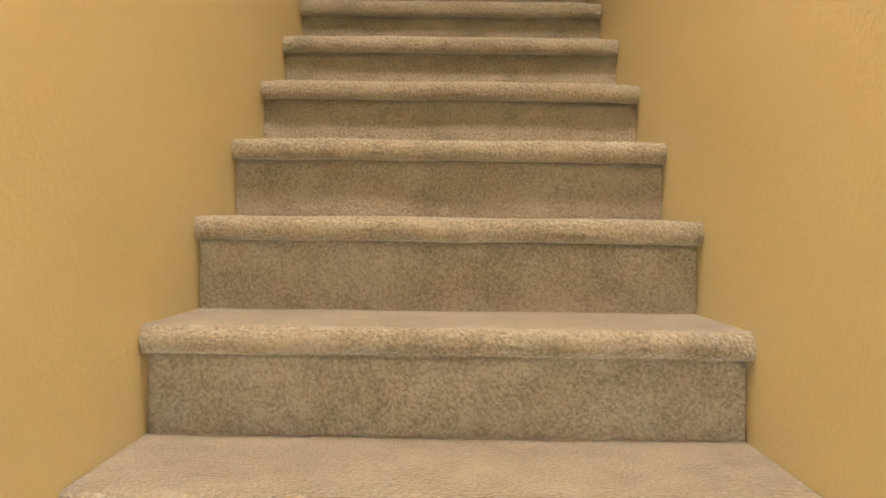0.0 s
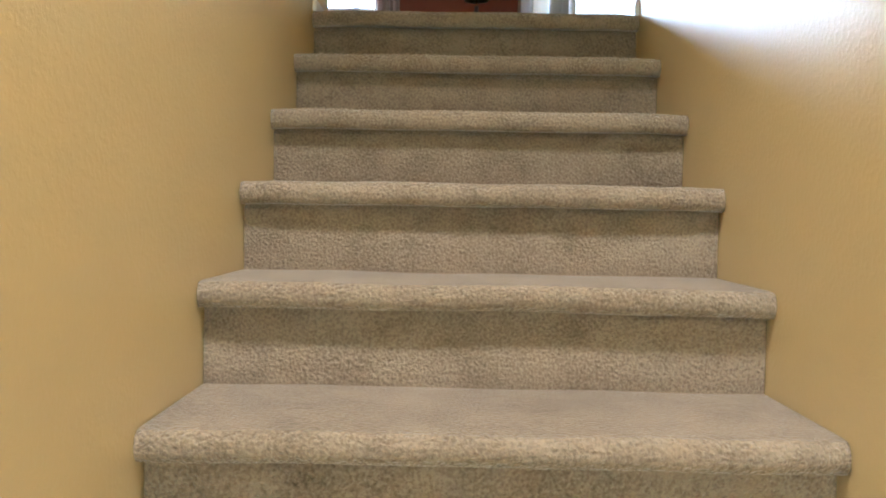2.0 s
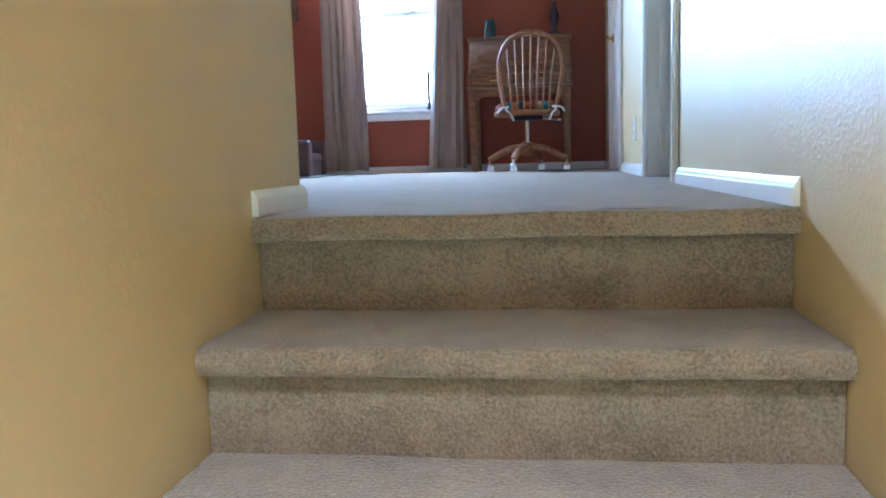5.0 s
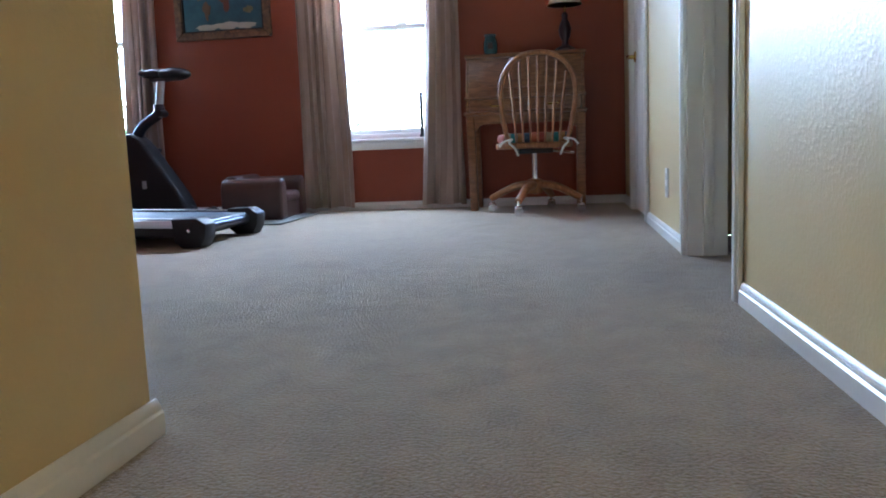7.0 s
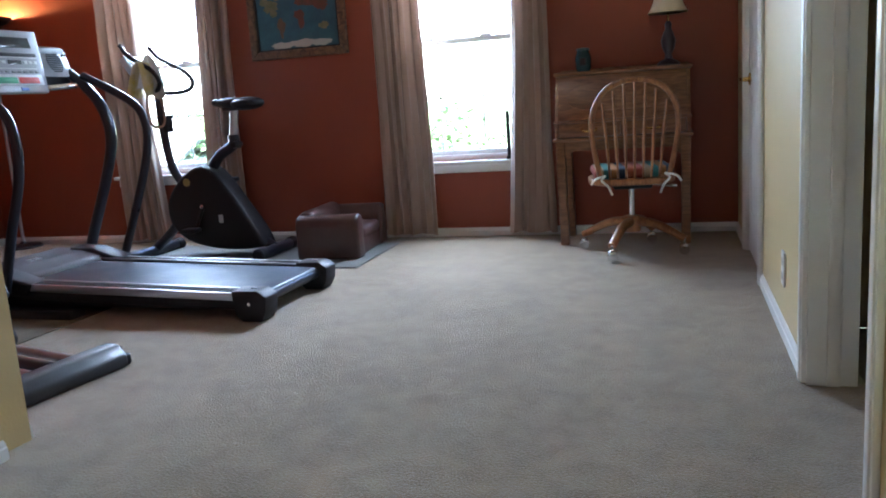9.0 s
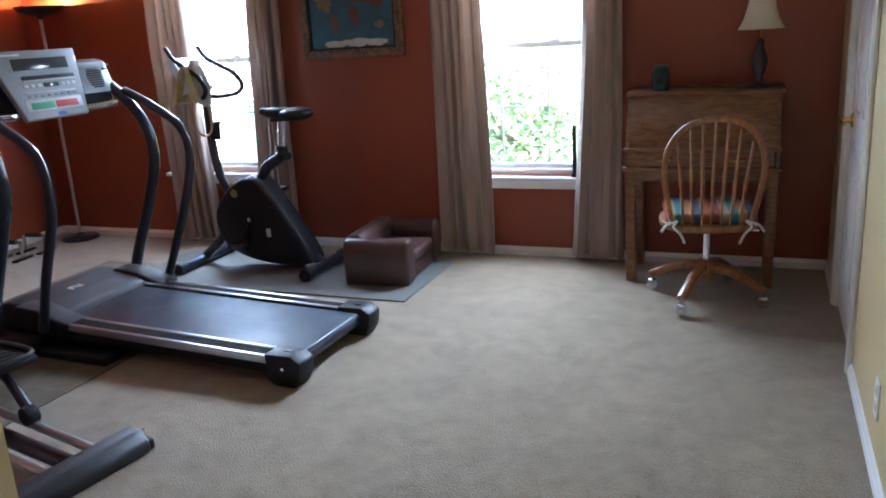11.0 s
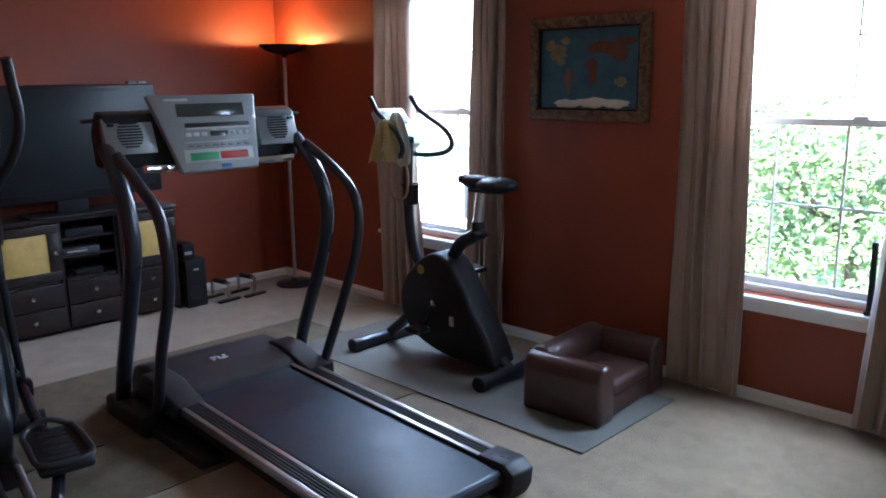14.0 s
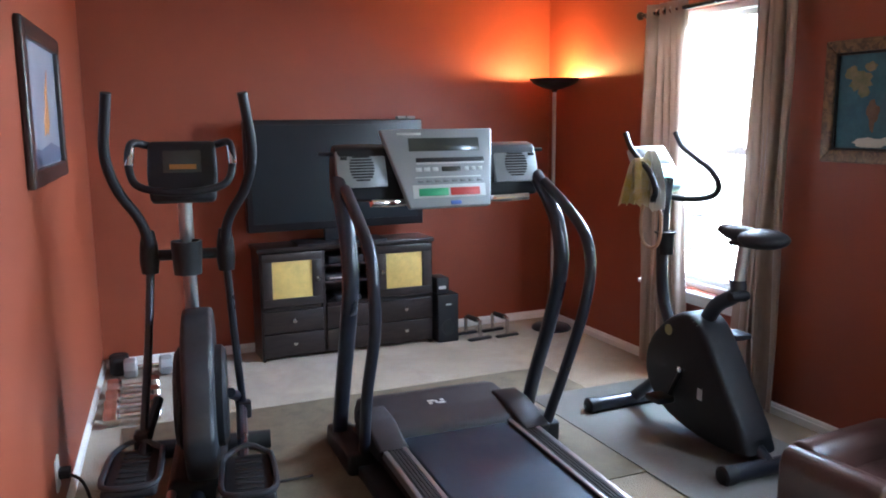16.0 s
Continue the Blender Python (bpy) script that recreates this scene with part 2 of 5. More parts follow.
def tube(bm, pts, r, seg=12, steps=6, flat=1.0, straight=False):
    """A tube along a smooth path; r may be a pair (start, end)."""
    path = [Vector(p) for p in pts] if straight else smooth_path(pts, steps)
    r0, r1 = r if isinstance(r, tuple) else (r, r)
    rings, up = [], None
    for i, p in enumerate(path):
        d = (path[min(i + 1, len(path) - 1)] - path[max(i - 1, 0)]).normalized()
        if up is None:
            up = Vector((0, 0, 1)) if abs(d.z) < 0.9 else Vector((1, 0, 0))
        side = d.cross(up).normalized()
        up = side.cross(d).normalized()
        rr = r0 + (r1 - r0) * i / max(1, len(path) - 1)
        rings.append([bm.verts.new(p + side * rr * math.cos(2 * math.pi * k / seg) + up * rr * flat * math.sin(2 * math.pi * k / seg)) for k in range(seg)])
    fs = []
    for a, b in zip(rings, rings[1:]):
        for k in range(seg):
            fs.append(bm.faces.new((a[k], a[(k + 1) % seg], b[(k + 1) % seg], b[k])))
    fs.append(bm.faces.new(list(reversed(rings[0]))))
    fs.append(bm.faces.new(rings[-1]))
    bmesh.ops.recalc_face_normals(bm, faces=fs)
    return bm


def lathe(bm, profile, centre=(0, 0, 0), seg=28, axis="z"):
    """Turn a profile of (radius, height) about an axis."""
    rings = []
    for r, h in profile:
        ring = []
        for k in range(seg):
            c, s = max(r, 1e-4) * math.cos(2 * math.pi * k / seg), max(r, 1e-4) * math.sin(2 * math.pi * k / seg)
            p = {"z": (c, s, h), "y": (c, h, s), "x": (h, c, s)}[axis]
            ring.append(bm.verts.new(Vector(p) + Vector(centre)))
        rings.append(ring)
    fs = []
    for a, b in zip(rings, rings[1:]):
        for k in range(seg):
            fs.append(bm.faces.new((a[k], a[(k + 1) % seg], b[(k + 1) % seg], b[k])))
    fs.append(bm.faces.new(rings[0])); fs.append(bm.faces.new(rings[-1]))
    bmesh.ops.recalc_face_normals(bm, faces=fs)
    return bm


def blob(bm, c, r, sub=2):
    v = bmesh.ops.create_icosphere(bm, subdivisions=sub, radius=1.0)["verts"]
    bmesh.ops.scale(bm, vec=r, verts=v)
    bmesh.ops.translate(bm, vec=c, verts=v)
    return bm


def sheet(bm, rows, off):
    """A closed thin sheet from a grid of points: a front, a back set off by a vector, and the rim."""
    off = Vector(off)
    F = [[bm.verts.new(p) for p in row] for row in rows]
    K = [[bm.verts.new(Vector(p) + off) for p in row] for row in rows]
    nv, nu = len(rows), len(rows[0])
    for j in range(nv - 1):
        for i in range(nu - 1):
            bm.faces.new((F[j][i], F[j][i + 1], F[j + 1][i + 1], F[j + 1][i]))
            bm.faces.new((K[j + 1][i], K[j + 1][i + 1], K[j][i + 1], K[j][i]))
    for j in range(nv - 1):
        bm.faces.new((F[j + 1][0], K[j + 1][0], K[j][0], F[j][0]))
        bm.faces.new((F[j][-1], K[j][-1], K[j + 1][-1], F[j + 1][-1]))
    for i in range(nu - 1):
        bm.faces.new((F[0][i], K[0][i], K[0][i + 1], F[0][i + 1]))
        bm.faces.new((F[-1][i + 1], K[-1][i + 1], K[-1][i], F[-1][i]))
    bmesh.ops.recalc_face_normals(bm, faces=bm.faces)
    return bm


def B():
    return bmesh.new()


def mesh_of(name, bm, mat, sharp=35):
    me = bpy.data.meshes.new(name)
    bm.to_mesh(me)
    bm.free()
    me.materials.append(mat)
    me.polygons.foreach_set("use_smooth", [True] * len(me.polygons))
    me.set_sharp_from_angle(angle=radians(sharp))
    return me


def part(name, bm, mat, parent, label="", sharp=35):
    ob = new(name, mesh_of(name, bm, mat, sharp))
    ob.parent = parent
    if label:
        ob["label"] = label
    return ob


def thing(name, label, category, m=None, group="", kind=""):
    ob = new(name)
    ob.empty_display_size = 0.1
    if m is not None:
        ob.matrix_world = m
    return tagged(ob, label, category, group, kind)


def solid(name, bm, mat, label, category, kind="", group="", sharp=35):
    return tagged(new(name, mesh_of(name, bm, mat, sharp)), label, category, group, kind)


def bar_text(name, text, size, mat, parent, m, depth=0.0006):
    """Raised lettering in the built-in font, turned into a mesh."""
    cu = bpy.data.curves.new(name, "FONT")
    cu.body, cu.size, cu.extrude, cu.align_x, cu.align_y = text, size, depth, "CENTER", "CENTER"
    tmp = new(name + "_src", cu)
    me = bpy.data.meshes.new_from_object(tmp.evaluated_get(bpy.context.evaluated_depsgraph_get()))
    bpy.data.objects.remove(tmp)
    me.materials.clear()
    me.materials.append(mat)
    ob = new(name, me)
    ob.parent = parent
    ob.matrix_basis = m
    return ob

# ---------------------------------------------------------------- setting
XL, XR, YB, YS, XW = -0.522, 0.547, 4.70, 1.595, -4.91      # stair walls, back wall, south wall, west wall
ZC, LOW = 2.45, -2.80                                     # ceiling, lower floor
RISE, RUN, NOSE = 0.2, 0.289, 0.052
YEND = 0.325                                              # where the wall beside the stairs stops


def structure(name, bm, mat, label, category):
    return solid(name, bm, mat, label, category, kind="structure")


structure("floor", box(B(), XW - 0.14, 0.045, -0.30, XR + 0.004, YB + 0.14, 0.0), CARPET, "beige cut-pile carpet over the upstairs floor", "floor")
structure("floor_hall", box(B(), -1.60, -4.0, -0.30, XL - 0.10, 0.045, 0.0), CARPET, "beige carpet of the passage beside the stairs", "floor")
structure("floor_lower", box(B(), -2.2, -7.2, LOW - 0.2, 2.2, -3.70, LOW), CARPET, "beige carpet at the foot of the stairs", "floor")
for _a, _b in ((1.315, 2.125), (3.36, 4.12)):
    structure("floor_threshold", box(B(), XR + 0.004, _a, -0.25, XR + 0.132, _b, 0.0), CARPET, "carpet running through the doorway", "floor")
structure("ceiling", box(B(), XW - 0.14, -7.2, ZC, XR + 2.2, YB + 0.14, ZC + 0.25), CEIL, "white textured plaster ceiling", "ceiling")

# staircase: each tread with its riser is one carpeted piece
stairs = thing("staircase", "straight flight of stairs fully covered in beige carpet", "stairs", kind="structure")
for k in range(0, 14):
    y, z = -RUN * k, -RISE * k
    bm = B()
    back = y + RUN + 0.035
    if k == 0:
        back = y + 0.045
    r = NOSE / 2
    outline = [(back, z - RISE - 0.030), (y + 0.026, z - RISE - 0.030), (y + 0.026, z - NOSE - 0.010), (y + 0.036, z - NOSE + 0.006), (y + 0.006, z - NOSE)]
    outline += [(y - 0.004 - r * 0.75 * math.sin(a), z - r - r * math.cos(a)) for a in [math.pi * i / 8 for i in range(1, 8)]]
    outline += [(y + 0.004, z), (back, z)]
    # uneven carpet: several cross-sections along the width
    xs = [XL + 0.002 + (XR - XL - 0.004) * i / 14 for i in range(15)]
    rings = []
    for i, x in enumerate(xs):
        ring = []
        for (yy, zz) in outline:
            w = 0.0035 * noise.noise(Vector((x * 5, yy * 9 + k * 7.3, zz * 9)))
            end = 0.006 if i in (0, 14) and yy < y + 0.01 else 0.0
            ring.append(bm.verts.new((x, yy + w + end, zz + (w if zz > z - RISE else 0) - end * 0.4)))
        rings.append(ring)
    for a, b in zip(rings, rings[1:]):
        for j in range(len(outline)):
            j2 = (j + 1) % len(outline)
            bm.faces.new((a[j], b[j], b[j2], a[j2]))
    bm.faces.new(rings[0]); bm.faces.new(list(reversed(rings[-1])))
    bmesh.ops.recalc_face_normals(bm, faces=bm.faces)
    part("stair_step", bm, CARPET, stairs, sharp=32)

# unseen slab, added to keep the lower hall's light from the upper rooms
structure("ceiling_lower", box(B(), -2.2, -7.2, -0.30, 2.2, -3.95, -0.12), CEIL, "unseen white ceiling added over the lower hall", "ceiling")
structure("wall_lower_sides", box(box(B(), -2.34, -7.2, LOW, -2.2, -3.6, 0), 2.2, -7.2, LOW, 2.34, -3.6, 0), YELLOW, "yellow side walls of the lower hall", "wall")

# walls round the stairs
structure("wall_stairs_west", box(B(), XL - 0.12, -7.2, LOW, XL, YEND, ZC), YELLOW, "pale yellow textured wall beside the stairs", "wall")
bm = B()
D1A, D1B, D2A, D2B, DH = 1.315, 2.125, 3.36, 4.12, 2.03   # the two doorways
TH = 0.13
structure("wall_stairs_east", box(B(), XR, -7.2, LOW, XR + TH, 0.0, ZC), YELLOW, "pale yellow textured wall on the other side of the stairs", "wall")
LANDING = [structure("wall_landing_east", box(B(), XR, 0.0, LOW, XR + TH, D1A - 0.03, ZC), YELLOW, "pale yellow textured wall beside the landing", "wall")]
for y0, y1, z0, z1 in ((D1A - 0.03, D1A, LOW, ZC), (D1A, D1B, LOW, -0.25), (D1A, D1B, DH, ZC), (D1B, D2A, LOW, ZC), (D2A, D2B, LOW, -0.25), (D2A, D2B, DH, ZC), (D2B, YB + 0.14, LOW, ZC)):
    box(bm, XR, y0, z0, XR + TH, y1, z1)
EAST = [structure("wall_east", bm, YELLOW, "long pale yellow textured wall with two doorways", "wall")]
structure("wall_hall_west", box(B(), -1.72, -4.0, 0, -1.60, YS - 0.255, ZC), YELLOW, "pale yellow wall of the side passage", "wall")
# the partition stands four and a half degrees out of square
TURN_S = Matrix.Translation((-3.37, YS, 0)) @ pose(0, 0, 0, 0, 0, -4.5) @ Matrix.Translation((3.37, -YS, 0))
SOUTH = [structure("wall_south_core", box(B(), XW - 0.10, YS - 0.12, 0, -1.62, YS - 0.002, ZC), YELLOW, "yellow end of the partition wall", "wall"),
         structure("wall_south", box(B(), XW - 0.05, YS - 0.002, 0, -1.622, YS, ZC), TERRA, "terracotta painted partition wall", "wall")]
structure("wall_west", box(B(), XW - 0.14, YS - 0.12, 0, XW, YB, ZC), TERRA, "terracotta painted wall behind the television", "wall")
W1, W2, WZ0, WZ1 = (-3.76, -2.90), (-1.588, -0.728), 0.49, 1.99
bm = B()
for x0, x1, z0, z1 in ((XW - 0.14, W1[0], 0, ZC), (W1[0], W1[1], 0, WZ0), (W1[0], W1[1], WZ1, ZC), (W1[1], W2[0], 0, ZC),
                       (W2[0], W2[1], 0, WZ0), (W2[0], W2[1], WZ1, ZC), (W2[1], XR, 0, ZC)):
    box(bm, x0, YB, z0, x1, YB + 0.14, z1)
structure("wall_north", bm, TERRA, "terracotta painted wall with two sash windows", "wall")
structure("wall_hall_south", box(B(), -1.72, -4.12, -0.3, XL - 0.12, -4.0, ZC), YELLOW, "yellow wall closing the side passage", "wall")
bm = B()
for x0, x1, z0, z1 in ((-2.2, -0.5, LOW, ZC), (0.5, 2.2, LOW, ZC), (-0.5, 0.5, LOW, LOW + 0.3), (-0.5, 0.5, LOW + 2.3, ZC)):
    box(bm, x0, -7.34, z0, x1, -7.2, z1)
structure("wall_lower_south", bm, YELLOW, "yellow wall of the lower hall with a tall window", "wall")
# unseen outer shell, added so that no sun leaks into the rooms
structure("wall_storey_below", box(B(), XW - 0.14, YB + 0.02, -3.2, XR + 2.2, YB + 0.14, -0.30), WHITE, "unseen outer wall of the storey below", "wall")
structure("wall_outer_west", box(B(), XW - 0.16, -7.2, -3.2, XW - 0.14, YB, ZC), WHITE, "unseen outer wall closing the house", "wall")
structure("wall_outer_south", box(B(), XW - 0.14, -4.3, -0.3, -1.72, -4.12, ZC), WHITE, "outer wall closing the unseen rooms", "wall")

# dark room behind the open door
bm = B()
box(bm, XR + TH, 0.8, -0.1, 2.6, 2.7, -0.002)
structure("floor_side_room", bm, CARPET, "carpet of the unlit side room", "floor")
bm = B()
box(bm, 2.6, 0.8, 0, 2.7, 4.6, ZC); box(bm, XR + TH, 0.7, 0, 2.6, 0.8, ZC); box(bm, XR + TH, 2.7, 0, 2.6, 2.8, ZC)
box(bm, XR + TH, 4.5, 0, 2.6, 4.6, ZC)
structure("wall_side_room", bm, YELLOW, "yellow walls of the unlit side room", "wall")


def baseboard(name, axis, a, b, face, out, h=0.054):
    """A colonial skirting board: stepped profile along a wall."""
    t = 0.014
    prof = [(0, 0.0), (t, 0.0), (t, h * 0.62), (t * 0.72, h * 0.70), (t * 0.72, h * 0.80), (t * 0.35, h * 0.95), (t * 0.2, h), (0, h)]
    prof = [(face + out * p, z) for p, z in prof]
    return structure(name, prism(B(), prof, axis, a, b), WHITE, "white painted skirting board along the wall", "baseboard")


CW = 0.055
LANDING.append(baseboard("baseboard", "y", 0.0, D1A - CW, XR, -1))
EAST.append(baseboard("baseboard", "y", D1B + CW, D2A - CW, XR, -1))
EAST.append(baseboard("baseboard", "y", D2B + CW, YB + 0.05, XR, -1))
baseboard("baseboard", "x", XW + 0.002, XR - 0.002, YB, -1)
baseboard("baseboard", "y", YS + 0.13, YB - 0.016, XW, 1)
SOUTH.append(baseboard("baseboard", "x", XW + 0.002, -1.63, YS, 1))
baseboard("baseboard", "y", -3.9, YS - 0.26, -1.60, 1)
baseboard("baseboard", "y", 0.0, YEND + 0.014, XL, 1)
baseboard("baseboard", "x", XL - 0.12, XL - 0.001, YEND, 1)


def casing(name, y0, y1):
    t = thing(name, "white painted door casing and jamb", "door frame", kind="structure")
    for nm, ya, yb in (("casing_leg", y0 - CW, y0 + 0.004), ("casing_leg", y1 - 0.004, y1 + CW)):
        bm = B()
        box(bm, XR - 0.016, ya, 0.0, XR, yb, DH + CW, 0.004)
        box(bm, XR - 0.021, ya + 0.010, 0.001, XR - 0.010, yb - 0.016, DH + CW - 0.01, 0.004)
        part(nm, bm, WHITE, t)
    bm = B(); box(bm, XR - 0.0155, y0 + 0.004, DH - 0.004, XR, y1 - 0.004, DH + CW, 0.003)
    part("casing_head", bm, WHITE, t)
    for ya, yb in ((y0, y0 + 0.018), (y1 - 0.018, y1)):
        bm = B(); box(bm, XR - 0.002, ya, 0.0, XR + TH + 0.002, yb, DH)
        box(bm, XR + 0.05, ya + (0.0 if ya == y0 else -0.01), 0.0, XR + 0.085, yb + (0.01 if ya == y0 else 0.0), DH - 0.02, 0.002)
        part("jamb", bm, WHITE, t)
    bm = B(); box(bm, XR - 0.002, y0 + 0.018, DH - 0.018, XR + TH + 0.002, y1 - 0.018, DH)
    part("jamb_head", bm, WHITE, t)
    return t


EAST.append(casing("door_frame_1", D1A, D1B))
EAST.append(casing("door_frame_2", D2A, D2B))


def panel_door(name, label, m, width=0.715, height=2.0, handle_end=1):
    """A six-panel moulded door; local x along its width, y through its thickness, hinge at x = 0."""
    t = thing(name, label, "door", m, kind="structure")
    bm = B()
    box(bm, 0, 0.006, 0.008, width, 0.030, height)
    xs = (0.0, 0.105, width / 2 - 0.045, width / 2 + 0.045, width - 0.105, width)
    for side in ((-0.0, 0.008), (0.028, 0.036)):
        for a, b in ((0, 1), (2, 3), (4, 5)):
            box(bm, xs[a], side[0], 0.008, xs[b], side[1], height, 0.003)
        for z0, z1 in ((0.008, 0.22), (0.80, 0.93), (1.50, 1.60), (1.88, height)):
            for a, b in ((1, 2), (3, 4)):
                box(bm, xs[a] - 0.002, side[0] + 0.0005, z0, xs[b] + 0.002, side[1] - 0.0005, z1, 0.003)
    part("slab", bm, WHITE, t)
    for z0, z1 in ((0.25, 0.77), (0.96, 1.47), (1.63, 1.85)):
        for a, b in ((1, 2), (3, 4)):
            bm = B(); box(bm, xs[a] + 0.025, 0.001, z0, xs[b] - 0.025, 0.035, z1, 0.008)
            part("panel", bm, WHITE, t)
    hx = width - 0.065
    bm = B()
    for s in (-1, 1):
        c = 0.018 + s * 0.018
        lathe(bm, [(0.0, 0), (0.032, 0), (0.030, s * 0.006), (0.012, s * 0.010), (0.010, s * 0.045), (0.0, s * 0.047)], (hx, c, 0.88), 20, "y")
        tube(bm, [(hx, c + s * 0.043, 0.88), (hx - 0.05, c + s * 0.047, 0.882), (hx - 0.105, c + s * 0.042, 0.876)], (0.009, 0.006), 10)
    part("door_handle", bm, BRASS, t, "polished brass lever handle")
    for z in (0.25, 1.0, 1.75):
        bm = B(); tube(bm, [(-0.006, 0.0, z - 0.045), (-0.006, 0.0, z + 0.045)], 0.006, 8)
        part("hinge", bm, BRASS, t)
    return t


EAST.append(panel_door("door_2", "closed white six-panel door with a brass lever", pose(XR + 0.044, D2A + 0.022, 0, 0, 0, 90)))
EAST.append(panel_door("door_1", "white panelled door standing open into a dark side room", pose(XR + TH + 0.030, D1B - 0.045, 0, 0, 0, -28)))
# the landing's wall leans in by a degree, and the long wall runs on straight from there
LEAN = Matrix.Translation((XR, 0.0, 0)) @ pose(0, 0, 0, 0, 0, 1.15) @ Matrix.Translation((-XR, 0.0, 0))
for _o in LANDING:
    _o.matrix_world = LEAN @ _o.matrix_world
TURN = Matrix.Translation((-0.026, 0, 0)) @ Matrix.Translation((XR, D1A, 0)) @ pose(0, 0, 0, 0, 0, 0.15) @ Matrix.Translation((-XR, -D1A, 0))
for _o in EAST:
    _o.matrix_world = TURN @ _o.matrix_world


def sash_window(name, x0, x1):
    t = thing(name, "white double-hung sash window with narrow grilles", "window", kind="structure")
    yf = YB + 0.075
    w = 0.035
    zm = 1.235
    for nm, a in (("frame_side", (x0, yf - 0.03, WZ0, x0 + w, yf + 0.06, WZ1)), ("frame_side", (x1 - w, yf - 0.03, WZ0, x1, yf + 0.06, WZ1)),
                  ("frame_head", (x0 + w, yf - 0.03, WZ1 - w, x1 - w, yf + 0.06, WZ1)), ("frame_foot", (x0 + w, yf - 0.03, WZ0 + 0.001, x1 - w, yf + 0.06, WZ0 + w))):
        part(nm, box(B(), *a, 0.003), WHITE, t)
    for nm, z0, z1, y in (("upper_sash", zm - 0.005, WZ1 - w, yf + 0.025), ("lower_sash", WZ0 + w, zm + 0.028, yf - 0.005)):
        bm = B()
        s = 0.030
        box(bm, x0 + w, y, z0, x0 + w + s, y + 0.028, z1, 0.003); box(bm, x1 - w - s, y, z0, x1 - w, y + 0.028, z1, 0.003)
        box(bm, x0 + w + s, y, z0, x1 - w - s, y + 0.028, z0 + s, 0.003); box(bm, x0 + w + s, y, z1 - s, x1 - w - s, y + 0.028, z1, 0.003)
        sash = part(nm, bm, WHITE, t)
        g = B()
        for i in (1, 2):
            xx = x0 + (x1 - x0) * i / 3
            box(g, xx - 0.005, y + 0.010, z0 + s, xx + 0.005, y + 0.018, z1 - s)
        zz = (z0 + z1) / 2
        box(g, x0 + w + s, y + 0.009, zz - 0.005, x1 - w - s, y + 0.019, zz + 0.005)
        part("grille", g, WHITE, sash)
        pane = part("pane", box(B(), x0 + w + s - 0.004, y + 0.0125, z0 + s - 0.004, x1 - w - s + 0.004, y + 0.0155, z1 - s + 0.004), GLASS, sash)
        pane.visible_shadow = False
    for xx in (x0 + 0.24, x1 - 0.24):
        part("sash_lock", box(B(), xx - 0.03, yf - 0.018, zm + 0.028, xx + 0.03, yf + 0.016, zm + 0.042, 0.004), WHITE, t)
    bm = box(B(), x0 - 0.035, YB - 0.045, WZ0 - 0.024, x1 + 0.035, YB - 0.001, WZ0, 0.006)
    box(bm, x0 + 0.002, YB - 0.002, WZ0 - 0.022, x1 - 0.002, yf - 0.03, WZ0 - 0.0015)
    part("window_sill", bm, WHITE, t)
    part("sill_apron", box(B(), x0 - 0.01, YB - 0.016, WZ0 - 0.075, x1 + 0.01, YB - 0.001, WZ0 - 0.024, 0.004), WHITE, t)
    return t


sash_window("window_1", *W1)
sash_window("window_2", *W2)

# ---------------------------------------------------------------- treadmill
GREEN = material("green_button_panel", (0.03, 0.30, 0.12), 0.4)
RED = material("red_button_panel", (0.55, 0.05, 0.04), 0.4)
BLUE = material("blue_badge", (0.04, 0.10, 0.42), 0.4)
LCD = material("lcd_window", (0.05, 0.055, 0.05), 0.18, spread=0.1)
GREYKEY = material("grey_button_rubber", (0.16, 0.165, 0.17), 0.5, spread=0.1)
LIGHTGREY = material("light_grey_print", (0.55, 0.56, 0.56), 0.5)
BROWNHOOD = material("dark_plum_plastic", (0.012, 0.010, 0.013), 0.62, spec=0.35, spread=0.2, scale=4, bump=0.15, bump_scale=700, bump_dist=0.0005, rvar=0.06)


